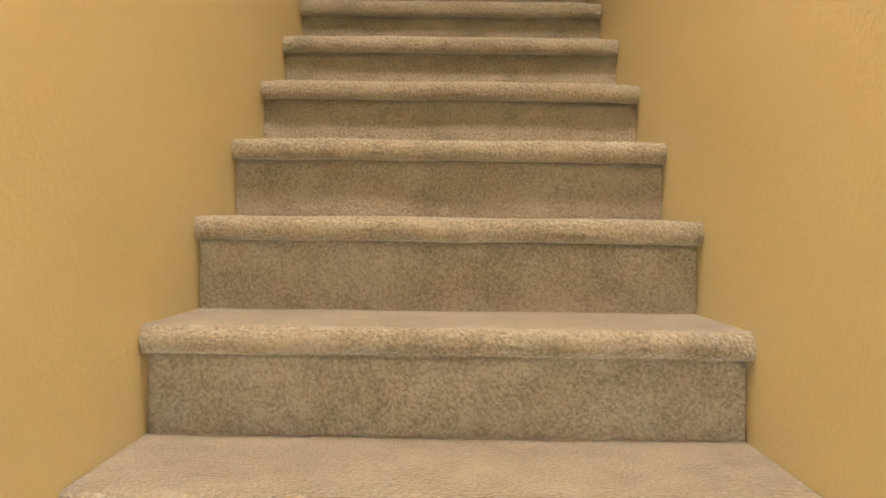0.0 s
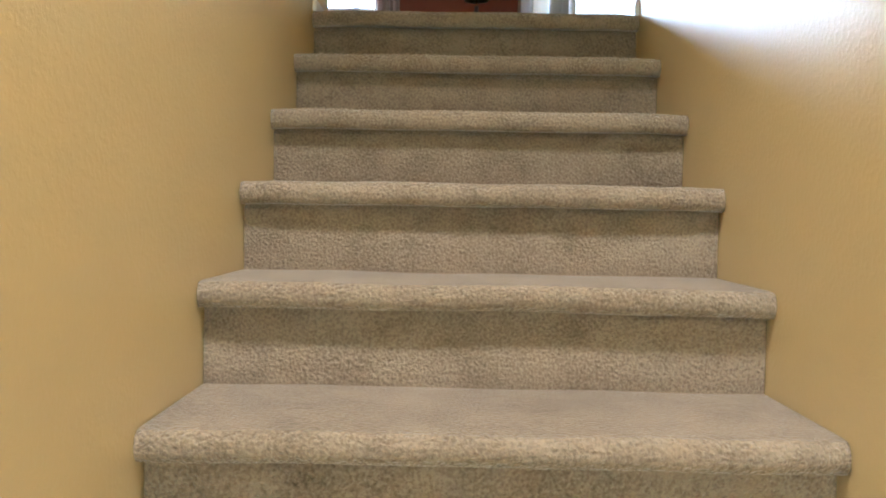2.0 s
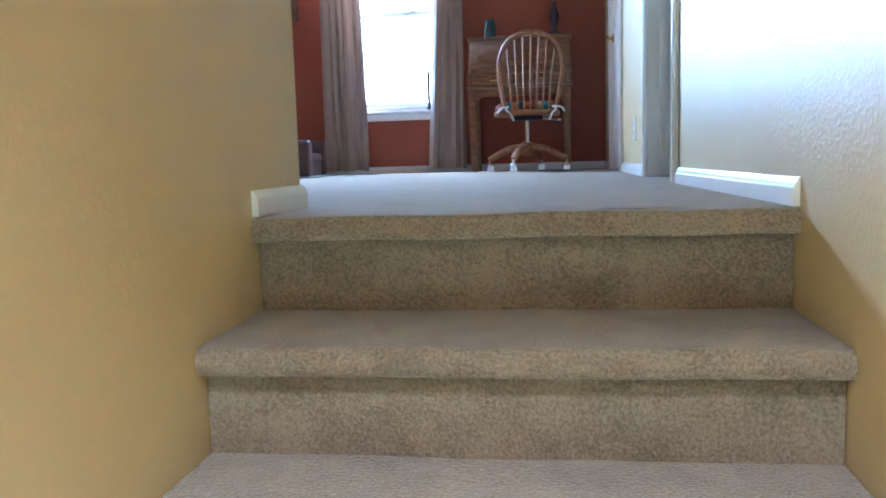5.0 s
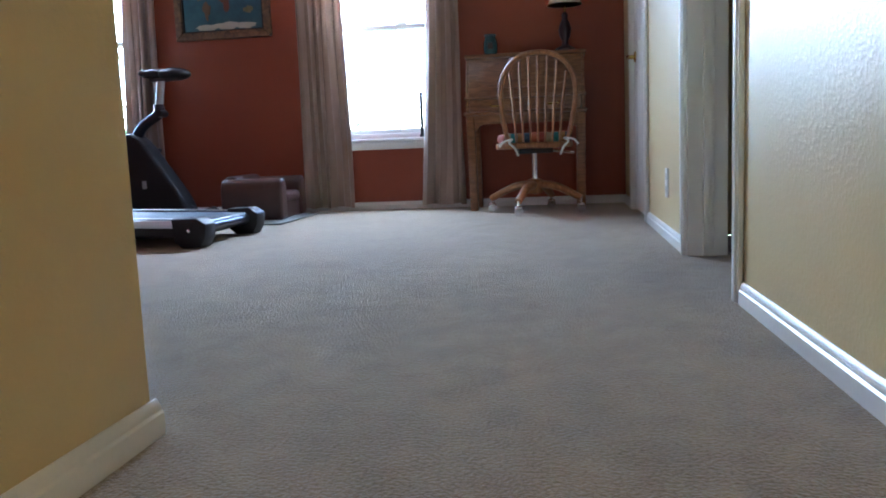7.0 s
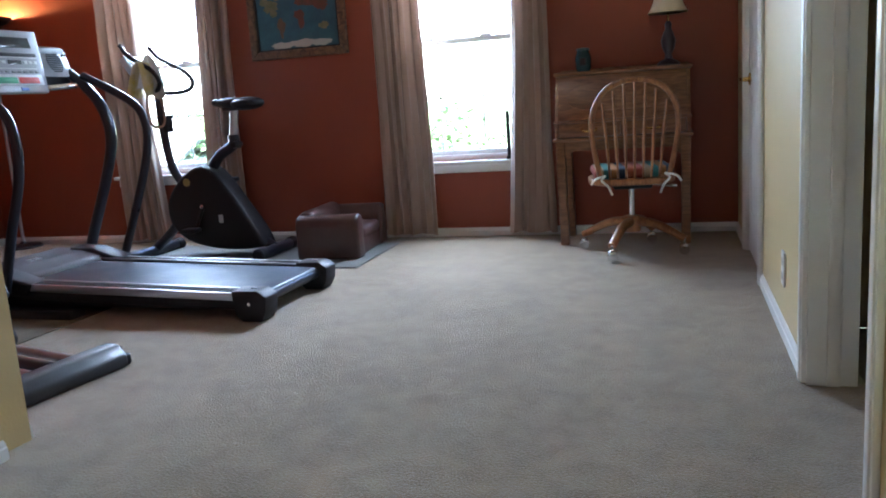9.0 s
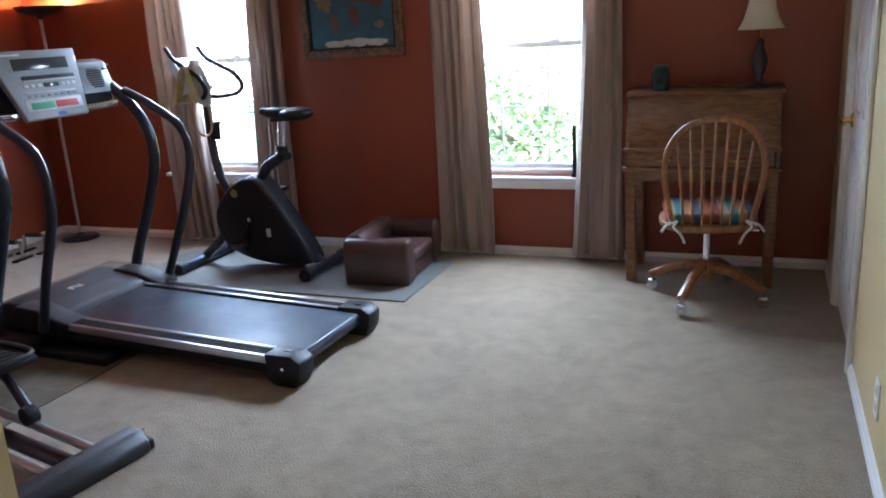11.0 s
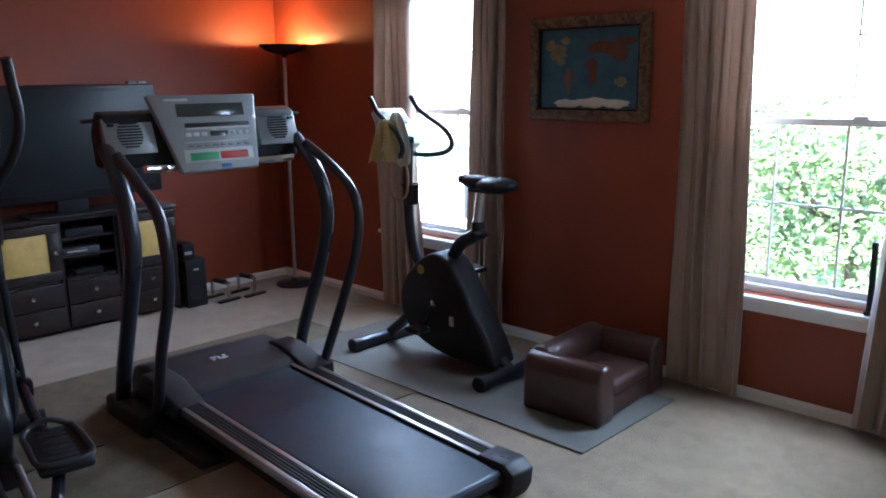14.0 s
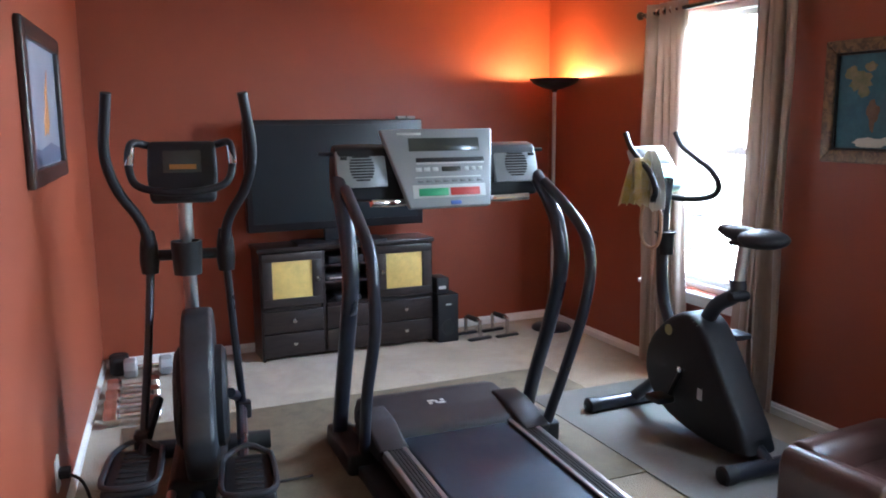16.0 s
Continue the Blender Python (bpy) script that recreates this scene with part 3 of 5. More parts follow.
def treadmill():
    t = thing("treadmill", "black and grey folding treadmill with a silver console", "treadmill", pose(-1.445, 3.0, 0, 0, 0, 178.3))
    hw = 0.335

    def low(bm):
        """The deck falls a little towards its rear end."""
        for v in bm.verts:
            if v.co.z > 0.06:
                v.co.z -= 0.042 * max(0.0, 1 - v.co.x / 1.4)
        return bm
    # running deck and belt
    bm = B(); box(bm, 0.14, -0.245, 0.085, 1.50, 0.245, 0.150, 0.006)
    part("deck", low(bm), BLACK, t)
    bm = B(); box(bm, 0.105, -0.235, 0.120, 1.46, 0.235, 0.156, 0.014, 3)
    part("running_belt", low(bm), BELT, t, "worn dark running belt")
    bm = B(); tube(bm, [(0.125, -0.25, 0.122), (0.125, 0.25, 0.122)], 0.028, 14, straight=True)
    part("rear_roller", low(bm), STEELDK, t)
    for s in (-1, 1):
        rail = part("foot_rail", low(box(B(), 0.17, s * 0.245, 0.085, 1.44, s * hw, 0.160, 0.010)), BLACK, t, "ribbed black side rail")
        bm = B()
        for k in range(4):
            y = s * (0.268 + k * 0.014)
            box(bm, 0.18, y - 0.0045, 0.160, 1.42, y + 0.0045, 0.1635, 0.001)
        part("tread_ribs", low(bm), RUBBER, rail)
        part("trim_strip", low(box(B(), 0.17, s * (hw - 0.014), 0.128, 1.44, s * (hw + 0.006), 0.1625, 0.003)), ALU, rail, "brushed aluminium edge trim")
        part("inner_trim", low(box(B(), 0.17, s * 0.244, 0.1595, 1.42, s * 0.262, 0.1655, 0.002)), ALU, rail, "brushed aluminium inner trim")
        cap = part("rear_foot", low(prism(B(), [(0.085, 0.0), (0.185, 0.0), (0.215, 0.06), (0.225, 0.172), (0.10, 0.178), (0.055, 0.150), (0.062, 0.09)], "y", s * 0.238, s * (hw + 0.012), 0.008)), BLACK, t, "black moulded rear foot")
        # small plate in place of the faint reflections on the foot's top
        part("foot_reflection", low(box(B(), 0.125, s * 0.29 - 0.010, 0.1745, 0.150, s * 0.29 + 0.010, 0.1785)), STEELDK, cap)
        part("screw", lathe(B(), [(0.0, 0), (0.009, 0), (0.008, s * 0.004), (0, s * 0.005)], (0.14, s * (hw + 0.011), 0.08), 12, "y"), CHROME, cap)
    # frame under the deck
    bm = B()
    for s in (-1, 1):
        box(bm, 0.2, s * 0.30, 0.045, 1.8, s * 0.26, 0.084, 0.004)
        box(bm, 1.05, s * 0.30, 0.0, 1.95, s * 0.40, 0.046, 0.008)
    box(bm, 1.75, -0.36, 0.02, 1.83, 0.36, 0.08, 0.006)
    part("base_frame", bm, BLACK, t)
    # motor hood, rounded at the front, with the flared wings
    bm = B()
    prism(bm, [(1.40, 0.150), (1.43, 0.178), (1.56, 0.205), (1.76, 0.212), (1.85, 0.190), (1.90, 0.12), (1.90, 0.05), (1.40, 0.05)], "y", -0.345, 0.30, 0.02, 3)
    hood = part("motor_hood", bm, BROWNHOOD, t, "dark plum motor cover")
    bm = B()
    for dx, dy, w, h in ((0, 0, 0.030, 0.012), (0.016, 0.02, 0.012, 0.03), (-0.016, -0.02, 0.012, 0.03), (0.012, -0.03, 0.016, 0.014), (-0.010, 0.03, 0.016, 0.014)):
        box(bm, 1.62 + dx - w / 2, dy - h / 2, 0.200, 1.62 + dx + w / 2, dy + h / 2, 0.2105)
    part("emblem", bm, LIGHTGREY, hood, "pale printed emblem")
    for s in (-1, 1):
        bm = B()
        prism(bm, [(1.30, 0.160), (1.38, 0.178), (1.50, 0.214), (1.64, 0.220), (1.70, 0.10), (1.34, 0.10)], "y", s * 0.250 - 0.02, s * 0.375 - 0.02, 0.014, 3)
        part("hood_wing", bm, BROWNHOOD, t)
        c = -0.055   # the uprights stand a little off the deck's middle line
        part("upright_post", tube(B(), [(1.76, s * 0.455 + c, 0.03), (1.68, s * 0.460 + c, 0.25), (1.545, s * 0.465 + c, 0.55), (1.465, s * 0.465 + c, 0.78), (1.485, s * 0.465 + c, 0.95), (1.57, s * 0.460 + c, 1.08), (1.68, s * 0.450 + c, 1.18)], 0.034, 14, 8, 0.8), STEELDK, t, "curved gunmetal upright")
        part("handrail", tube(B(), [(1.42, (-0.385 if s < 0 else 0.440) + c, 0.13), (1.32, (-0.415 if s < 0 else 0.450) + c, 0.40), (1.235, s * 0.440 + c, 0.65), (1.205, s * 0.450 + c, 0.83), (1.25, s * 0.450 + c, 0.96), (1.40, s * 0.450 + c, 1.06), (1.58, s * 0.445 + c, 1.15)], 0.023, 12, 8), STEELDK, t, "curved gunmetal handrail")
        part("post_boot", box(B(), 1.46, s * 0.385 - 0.045, 0.0, 1.84, s * 0.485 - 0.045, 0.10, 0.02, 3), BLACK, t)
        part("transport_wheel", lathe(B(), [(0, -0.02), (0.035, -0.02), (0.035, 0.02), (0, 0.02)], (1.86, s * 0.37, 0.036), 16, "y"), RUBBER, t)
    # console: black cross body, silver speaker pods, slanted silver panel
    bm = B()
    prism(bm, [(1.66, 1.09), (1.80, 1.09), (1.82, 1.24), (1.76, 1.325), (1.69, 1.31)], "y", -0.51, 0.40, 0.016, 3)
    part("console_body", bm, BLACK, t)
    for s in (-1, 1):
        bm = prism(B(), [(1.643, 1.150), (1.70, 1.150), (1.735, 1.290), (1.693, 1.298)], "y", s * 0.245 - 0.055, s * 0.455 - 0.055, 0.006)
        pod = part("speaker_pod", bm, SILVER, t, "silver speaker housing")
        g = B()
        for k in range(9):
            z = 1.177 + k * 0.0115
            half = 0.052 * math.sqrt(max(0.05, 1 - ((k - 4.3) / 5.2) ** 2))
            y = s * 0.350 - 0.055
            x = 1.643 + (z - 1.150) * 0.340
            box(g, x - 0.004, y - half, z, x + 0.003, y + half, z + 0.0062)
        part("speaker_grille", g, RUBBER, pod)
        part("jack", box(B(), 1.668, s * 0.425 - 0.067, 1.262, 1.680, s * 0.425 - 0.043, 1.274), BLACK, pod)
        part("pulse_grip", tube(B(), [(1.64, s * 0.17 - 0.055, 1.085), (1.57, s * 0.26 - 0.055, 1.09), (1.55, s * 0.35 - 0.055, 1.095)], 0.016, 12), CHROME, t, "chrome pulse grip bar")
        part("lever", tube(B(), [(1.74, s * 0.43 - 0.055, 1.285), (1.74, s * 0.515 - 0.055, 1.285)], 0.008, 8, straight=True), BLACK, t)
    # slanted centre panel: wider at the top, built flat then tilted
    panel = part("console_panel", prism(B(), [(0.180, 0.0), (-0.182, 0.0), (-0.222, 0.332), (0.281, 0.332)], "x", 0.0, 0.032, 0.008, 3), SILVER, t, "slanted silver display panel")
    panel.matrix_basis = pose(1.572, -0.058, 1.062, 0, 14, 0)
    def on_panel(nm, y0, y1, z0, z1, mat, lab="", d=0.003):
        return part(nm, box(B(), -d, y0 * 1.05, z0 * 0.885, 0.004, y1 * 1.05, z1 * 0.885, 0.0012), mat, panel, lab)
    on_panel("display_window", -0.145, 0.155, 0.268, 0.330, LCD, "dark display window")
    on_panel("brand_strip", 0.10, 0.20, 0.345, 0.356, LIGHTGREY)
    on_panel("media_slot", -0.16, 0.13, 0.215, 0.236, BLACK)
    on_panel("slot_lip", -0.16, 0.13, 0.205, 0.214, LIGHTGREY)
    on_panel("lower_display", -0.055, 0.025, 0.170, 0.193, LCD)
    for k in range(3):
        on_panel("button", 0.04 + k * 0.035, 0.065 + k * 0.035, 0.172, 0.190, LIGHTGREY)
        on_panel("button", -0.15 + k * 0.03, -0.13 + k * 0.03, 0.172, 0.190, LIGHTGREY)
    for k in range(8):
        on_panel("button", -0.145 + k * 0.036, -0.122 + k * 0.036, 0.120, 0.130, GREYKEY)
    on_panel("key_strip", -0.155, 0.155, 0.046, 0.108, LIGHTGREY, "pale strip behind the keys", 0.002)
    on_panel("start_key", 0.005, 0.130, 0.055, 0.092, GREEN, "green start key")
    on_panel("stop_key", -0.130, -0.003, 0.055, 0.092, RED, "red stop key")
    on_panel("badge", -0.045, 0.0, 0.012, 0.030, BLUE)
    on_panel("print_line", -0.14, 0.14, 0.140, 0.146, LIGHTGREY)
    return t


treadmill()


# ---------------------------------------------------------------- elliptical trainer
def elliptical():
    t = thing("elliptical_trainer", "dark grey elliptical trainer with swinging arms", "elliptical", pose(-1.87, 1.86, 0, 0, 0, 171))
    # rear stabiliser: moulded grey cover with a worn metal end
    bm = prism(B(), [(-0.065, 0.0), (0.065, 0.0), (0.060, 0.055), (0.03, 0.088), (-0.03, 0.085), (-0.068, 0.045)], "y", -0.235, 0.235, 0.014, 3)
    rear = part("rear_stabiliser", bm, GREYPL, t, "moulded grey rear stabiliser cover")
    for s in (-1, 1):
        part("end_cap", box(B(), -0.055, s * 0.215, 0.0, 0.055, s * 0.262, 0.045, 0.012, 3), BLACK, rear)
        part("adjuster", lathe(B(), [(0, 0), (0.014, 0), (0.014, s * 0.010), (0, s * 0.012)], (0.0, s * 0.250, 0.052), 14, "y"), CHROME, rear)
    bm = B()
    for y in (-0.085, 0.085):
        tube(bm, [(0.03, y, 0.065), (0.95, y, 0.115)], 0.017, 12, straight=True)
    part("roller_rail", bm, ALU, t, "pair of bare metal roller rails")
    part("centre_beam", tube(B(), [(0.03, 0, 0.055), (1.05, 0, 0.09), (1.55, 0, 0.055)], 0.03, 12), STEELDK, t)
    part("front_stabiliser", tube(B(), [(1.55, -0.28, 0.045), (1.55, 0.28, 0.045)], 0.04, 14, straight=True), BLACK, t)
    # drive cover: a tall rounded disc, thin across
    bm = B()
    pts = []
    for k in range(28):
        a = 2 * math.pi * k / 28
        rx, rz = 0.25, 0.335
        pts.append((1.15 + rx * math.cos(a) + (0.05 if math.sin(a) < 0 else 0) * math.cos(a), 0.405 + rz * math.sin(a)))
    prism(bm, pts, "y", -0.082, 0.030, 0.022, 3)
    part("drive_cover", bm, GREYPL, t, "tall rounded grey drive cover")
    bm = B(); lathe(bm, [(0, -0.092), (0.17, -0.092), (0.19, -0.078), (0.19, 0.078), (0.17, 0.092), (0, 0.092)], (1.15, -0.028, 0.40), 32, "y")
    part("crank_disc", bm, BLACK, t)
    part("base_cover", box(B(), 0.95, -0.10, 0.03, 1.52, 0.10, 0.16, 0.03, 3), BLACK, t)
    # mast with silver sleeve, cup holder, console
    part("mast", tube(B(), [(1.38, 0, 0.30), (1.30, 0, 0.75), (1.24, 0, 1.18)], 0.026, 12), ALU, t, "silver mast")
    part("cup_holder", lathe(B(), [(0.0, 0.86), (0.050, 0.86), (0.056, 0.96), (0.056, 0.985), (0.047, 0.985), (0.042, 0.875), (0, 0.875)], (1.205, 0, 0), 24), BLACK, t, "round black cup holder")
    hub = part("pivot_bar", tube(B(), [(1.265, -0.145, 0.925), (1.265, 0.145, 0.925)], 0.021, 12, straight=True), BLACK, t)
    con = part("console", prism(B(), [(-0.115, 0.0), (0.115, 0.0), (0.125, 0.10), (0.120, 0.23), (-0.120, 0.23), (-0.125, 0.10)], "x", 0.0, 0.055, 0.018, 3), BLACK, t, "black console with a small screen")
    con.matrix_basis = pose(1.185, 0, 1.135, 0, 18, 0)
    part("screen", box(B(), -0.004, -0.068, 0.105, 0.004, 0.068, 0.19, 0.002), LCD, con, "small amber-tinted screen")
    part("screen_digits", box(B(), -0.0055, -0.05, 0.118, -0.003, 0.045, 0.136), material("amber_digits", (0.30, 0.13, 0.03), 0.4), con)
    part("grip_loop", tube(B(), [(0.03, -0.12, 0.22), (-0.035, -0.172, 0.205), (-0.045, -0.178, 0.11), (-0.06, -0.14, 0.04), (-0.07, 0.0, 0.015), (-0.06, 0.14, 0.04), (-0.045, 0.178, 0.11), (-0.035, 0.172, 0.205), (0.03, 0.12, 0.22)], 0.014, 12, 6), BLACK, con, "black rubber grip loop")
    for s in (-1, 1):
        part("pulse_plate", tube(B(), [(-0.036, s * 0.174, 0.195), (-0.046, s * 0.179, 0.12)], 0.0152, 12, straight=True), CHROME, con, "chrome pulse plate")
        # swinging arm: curved grip above the pivot, straight bar below
        part("swing_arm", tube(B(), [(1.25, s * 0.138, 0.91), (1.23, s * 0.142, 1.01), (1.21, s * 0.165, 1.08), (1.18, s * 0.215, 1.165), (1.15, s * 0.243, 1.25), (1.13, s * 0.250, 1.33), (1.11, s * 0.238, 1.43), (1.09, s * 0.225, 1.52)], (0.019, 0.0185), 12, 8), BLACK, t, "curved black foam-covered swing arm")
        part("pivot_boot", lathe(B(), [(0.0, 0.86), (0.030, 0.86), (0.036, 0.91), (0.032, 0.97), (0.022, 1.02), (0, 1.02)], (1.255, s * 0.138, 0), 18), BLACK, t)
        lx = 1.02 if s > 0 else 1.24
        part("lower_arm", tube(B(), [(1.262, s * 0.138, 0.88), (1.24 if s < 0 else 1.18, s * 0.155, 0.60), (lx, s * 0.175, 0.30)], 0.015, 10, 4), STEELDK, t)
        part("arm_clamp", box(B(), lx - 0.03, s * 0.150, 0.27, lx + 0.03, s * 0.205, 0.335, 0.010), BLACK, t)
        zf = 0.235 if s > 0 else 0.21
        px = 0.85 if s > 0 else 0.76
        part("pedal_arm", tube(B(), [(0.38, s * 0.09, 0.125), (0.62, s * 0.16, 0.19), (px, s * 0.165, zf), (lx, s * 0.165, 0.30 if s > 0 else 0.32), (1.16, s * 0.13, 0.40)], 0.02, 10, 6), STEELDK, t)
        # pedal: a dished foot plate with raised rim
        ped = part("pedal", box(B(), px - 0.19, s * 0.185 - 0.085, zf + 0.01, px + 0.15, s * 0.185 + 0.085, zf + 0.045, 0.016, 3), BLACK, t, "black dished foot pedal")
        rim = B()
        tube(rim, [(px + 0.12, s * 0.185 - 0.078, zf + 0.05), (px + 0.15, s * 0.185, zf + 0.075), (px + 0.12, s * 0.185 + 0.078, zf + 0.05), (px - 0.02, s * 0.185 + 0.086, zf + 0.055), (px - 0.16, s * 0.185 + 0.080, zf + 0.05), (px - 0.185, s * 0.185, zf + 0.048), (px - 0.16, s * 0.185 - 0.08, zf + 0.05), (px - 0.02, s * 0.185 - 0.086, zf + 0.055), (px + 0.12, s * 0.185 - 0.078, zf + 0.05)], 0.010, 8, 5)
        part("pedal_rim", rim, GREYPL, ped)
        ribs = B()
        for k in range(7):
            box(ribs, px - 0.14 + k * 0.04, s * 0.185 - 0.045, zf + 0.044, px - 0.125 + k * 0.04, s * 0.185 + 0.045, zf + 0.049, 0.001)
        part("pedal_ribs", ribs, RUBBER, ped)
        part("roller", lathe(B(), [(0, -0.022), (0.034, -0.022), (0.038, 0.0), (0.034, 0.022), (0, 0.022)], (0.38, s * 0.085, 0.121), 18, "y"), BLACK, t)
    return t


elliptical()


# ---------------------------------------------------------------- exercise bike
def bike():
    t = thing("exercise_bike", "black upright exercise bike with a grey frame", "exercise bike", pose(-2.25, 4.145, 0, 0, 0, 180))
    # local x forward (towards the west wall); y to the south
    for nm, x, w in (("front_foot", 0.875, 0.225), ("rear_foot", 0.0, 0.19)):
        foot = part(nm, tube(B(), [(x, -w, 0.040), (x, w, 0.040)], 0.034, 16, straight=True), STEELDK, t, "round tubular foot bar")
        for s in (-1, 1):
            part("end_cap", lathe(B(), [(0, 0), (0.037, 0), (0.040, s * 0.02), (0.040, s * 0.055), (0.03, s * 0.062), (0, s * 0.062)], (x, s * (w - 0.01), 0.0402), 18, "y"), BLACK, foot)
    body = [(0.05, 0.075), (0.22, 0.055), (0.42, 0.07), (0.60, 0.13), (0.70, 0.24), (0.715, 0.38), (0.66, 0.50), (0.56, 0.60), (0.47, 0.645), (0.40, 0.635), (0.33, 0.575), (0.22, 0.40), (0.10, 0.20)]
    body = [(p[0] - 0.02, p[1] * 0.90) for p in smooth_path([(a, b, 0) for a, b in body + body[:1]], 3)[:-1]]
    shroud = part("shroud", prism(B(), body, "y", -0.085, 0.085, 0.026, 3), BLACK, t, "tapered black flywheel shroud")
    for s in (-1, 1):
        part("shroud_badge", lathe(B(), [(0, 0), (0.026, 0), (0.024, s * 0.003), (0, s * 0.003)], (0.53, s * 0.084, 0.485), 20, "y"), material("gold_badge", (0.30, 0.25, 0.08), 0.4), shroud, "round gold badge")
        part("crank", tube(B(), [(0.43, s * 0.088, 0.33), (0.43 + s * 0.06, s * 0.105, 0.33 - s * 0.14)], 0.012, 8, straight=True), BLACK, t)
        part("crank_hub", lathe(B(), [(0, 0), (0.015, 0), (0.014, s * 0.02), (0, s * 0.022)], (0.43, s * 0.085, 0.33), 18, "y"), CHROME, t)
        part("pedal", box(B(), 0.43 + s * 0.06 - 0.05, s * 0.11, 0.33 - s * 0.14 - 0.014, 0.43 + s * 0.06 + 0.05, s * 0.20, 0.33 - s * 0.14 + 0.014, 0.008), BLACK, t)
        part("stripe", box(B(), 0.30, s * 0.0845, 0.225, 0.33, s * 0.0865, 0.275, 0.0008), LIGHTGREY, shroud)
    part("front_leg", tube(B(), [(0.875, 0, 0.05), (0.73, 0, 0.17), (0.62, 0, 0.30)], 0.03, 12), STEELDK, t)
    part("rear_leg", tube(B(), [(0.0, 0, 0.05), (0.12, 0, 0.12), (0.24, 0, 0.2)], 0.03, 12), STEELDK, t)
    part("handlebar_post", tube(B(), [(0.58, 0, 0.42), (0.675, 0, 0.58), (0.712, -0.01, 0.80), (0.73, -0.03, 1.00), (0.75, -0.06, 1.14)], 0.027, 12), STEELDK, t, "grey handlebar post")
    part("seat_post", tube(B(), [(0.40, 0, 0.53), (0.33, 0, 0.63), (0.22, 0, 0.70), (0.215, 0, 0.76)], 0.033, 12), STEELDK, t)
    part("post_clamp", lathe(B(), [(0, -0.05), (0.018, -0.05), (0.025, -0.03), (0.018, 0.04), (0, 0.04)], (0.18, 0.03, 0.70), 14, "y"), BLACK, t)
    part("seat_tube", tube(B(), [(0.22, 0, 0.68), (0.185, 0, 0.92)], 0.026, 12, straight=True), ALU, t)
    # saddle
    bm = B()
    blob(bm, (0.09, 0, 0.945), (0.105, 0.095, 0.040), 3)
    blob(bm, (0.21, 0, 0.953), (0.11, 0.050, 0.034), 3)
    blob(bm, (0.295, 0, 0.960), (0.040, 0.036, 0.025), 2)
    sad = part("saddle", bm, BLACK, t, "padded black saddle")
    part("saddle_rail", box(B(), 0.09, -0.035, 0.905, 0.25, 0.035, 0.923, 0.006), GREYPL, t)
    # handlebars
    for s in (-1, 1):
        part("handlebar", tube(B(), [(0.76, s * 0.02 - 0.05, 1.055), (0.70, s * 0.10 - 0.05, 1.045), (0.63, s * 0.165 - 0.05, 1.06), (0.60, s * 0.178 - 0.05, 1.11), (0.65, s * 0.172 - 0.05, 1.18), (0.745, s * 0.160 - 0.05, 1.235), (0.825, s * 0.150 - 0.05, 1.285), (0.875, s * 0.145 - 0.05, 1.35)], 0.0135, 12, 8), BLACK, t, "looped black handlebar")
    con = part("console", prism(B(), [(-0.10, 0.0), (0.10, 0.0), (0.118, 0.08), (0.10, 0.245), (-0.10, 0.245), (-0.118, 0.08)], "x", 0.0, 0.05, 0.014, 3), material("pale_blue_plastic", (0.42, 0.52, 0.60), 0.4, spread=0.06), t, "pale silver-blue console")
    con.matrix_basis = pose(0.745, -0.05, 1.10, 0, 38, 0)
    part("screen", box(B(), -0.003, -0.082, 0.135, 0.004, 0.082, 0.225, 0.002), SCREEN, con, "dark blue screen")
    part("key_panel", box(B(), -0.003, -0.06, 0.05, 0.004, 0.03, 0.085, 0.002), material("pale_blue_keys", (0.10, 0.32, 0.42), 0.4), con)
    part("bottle_cage", tube(B(), [(0.715, 0.03, 0.90), (0.67, 0.045, 0.90), (0.635, 0, 0.90), (0.67, -0.045, 0.90), (0.715, -0.03, 0.90)], 0.006, 8), BLACK, t)
    part("bottle_cup", lathe(B(), [(0, 0.885), (0.032, 0.885), (0.035, 0.985), (0.028, 0.985), (0, 0.90)], (0.672, 0, -0.085), 18), BLACK, t)
    return t


bike()


# towel and exercise bands thrown over the bike's handlebar
def cloth(name, label, category, m, pts, width, mat, seed):
    rnd = random.Random(seed)
    path = smooth_path(pts, 6)
    bm = B()
    rows = []
    n = 12
    for i, p in enumerate(path):
        row = []
        fall = min(1.0, abs(i - len(path) * 0.45) / (len(path) * 0.45))
        for k in range(n):
            u = k / (n - 1) - 0.5
            w = width * (0.45 + 0.55 * fall)
            row.append(((p.x + 0.018 * math.sin(k * 1.9 + seed + i * 0.12) * (0.3 + fall), p.y + u * w, p.z + 0.010 * math.sin(k * 2.3 + seed) * fall)))
        rows.append(row)
    sheet(bm, rows, (0.005, 0, 0.002))
    ob = solid(name, bm, mat, label, category, sharp=60)
    ob.matrix_world = m
    return ob


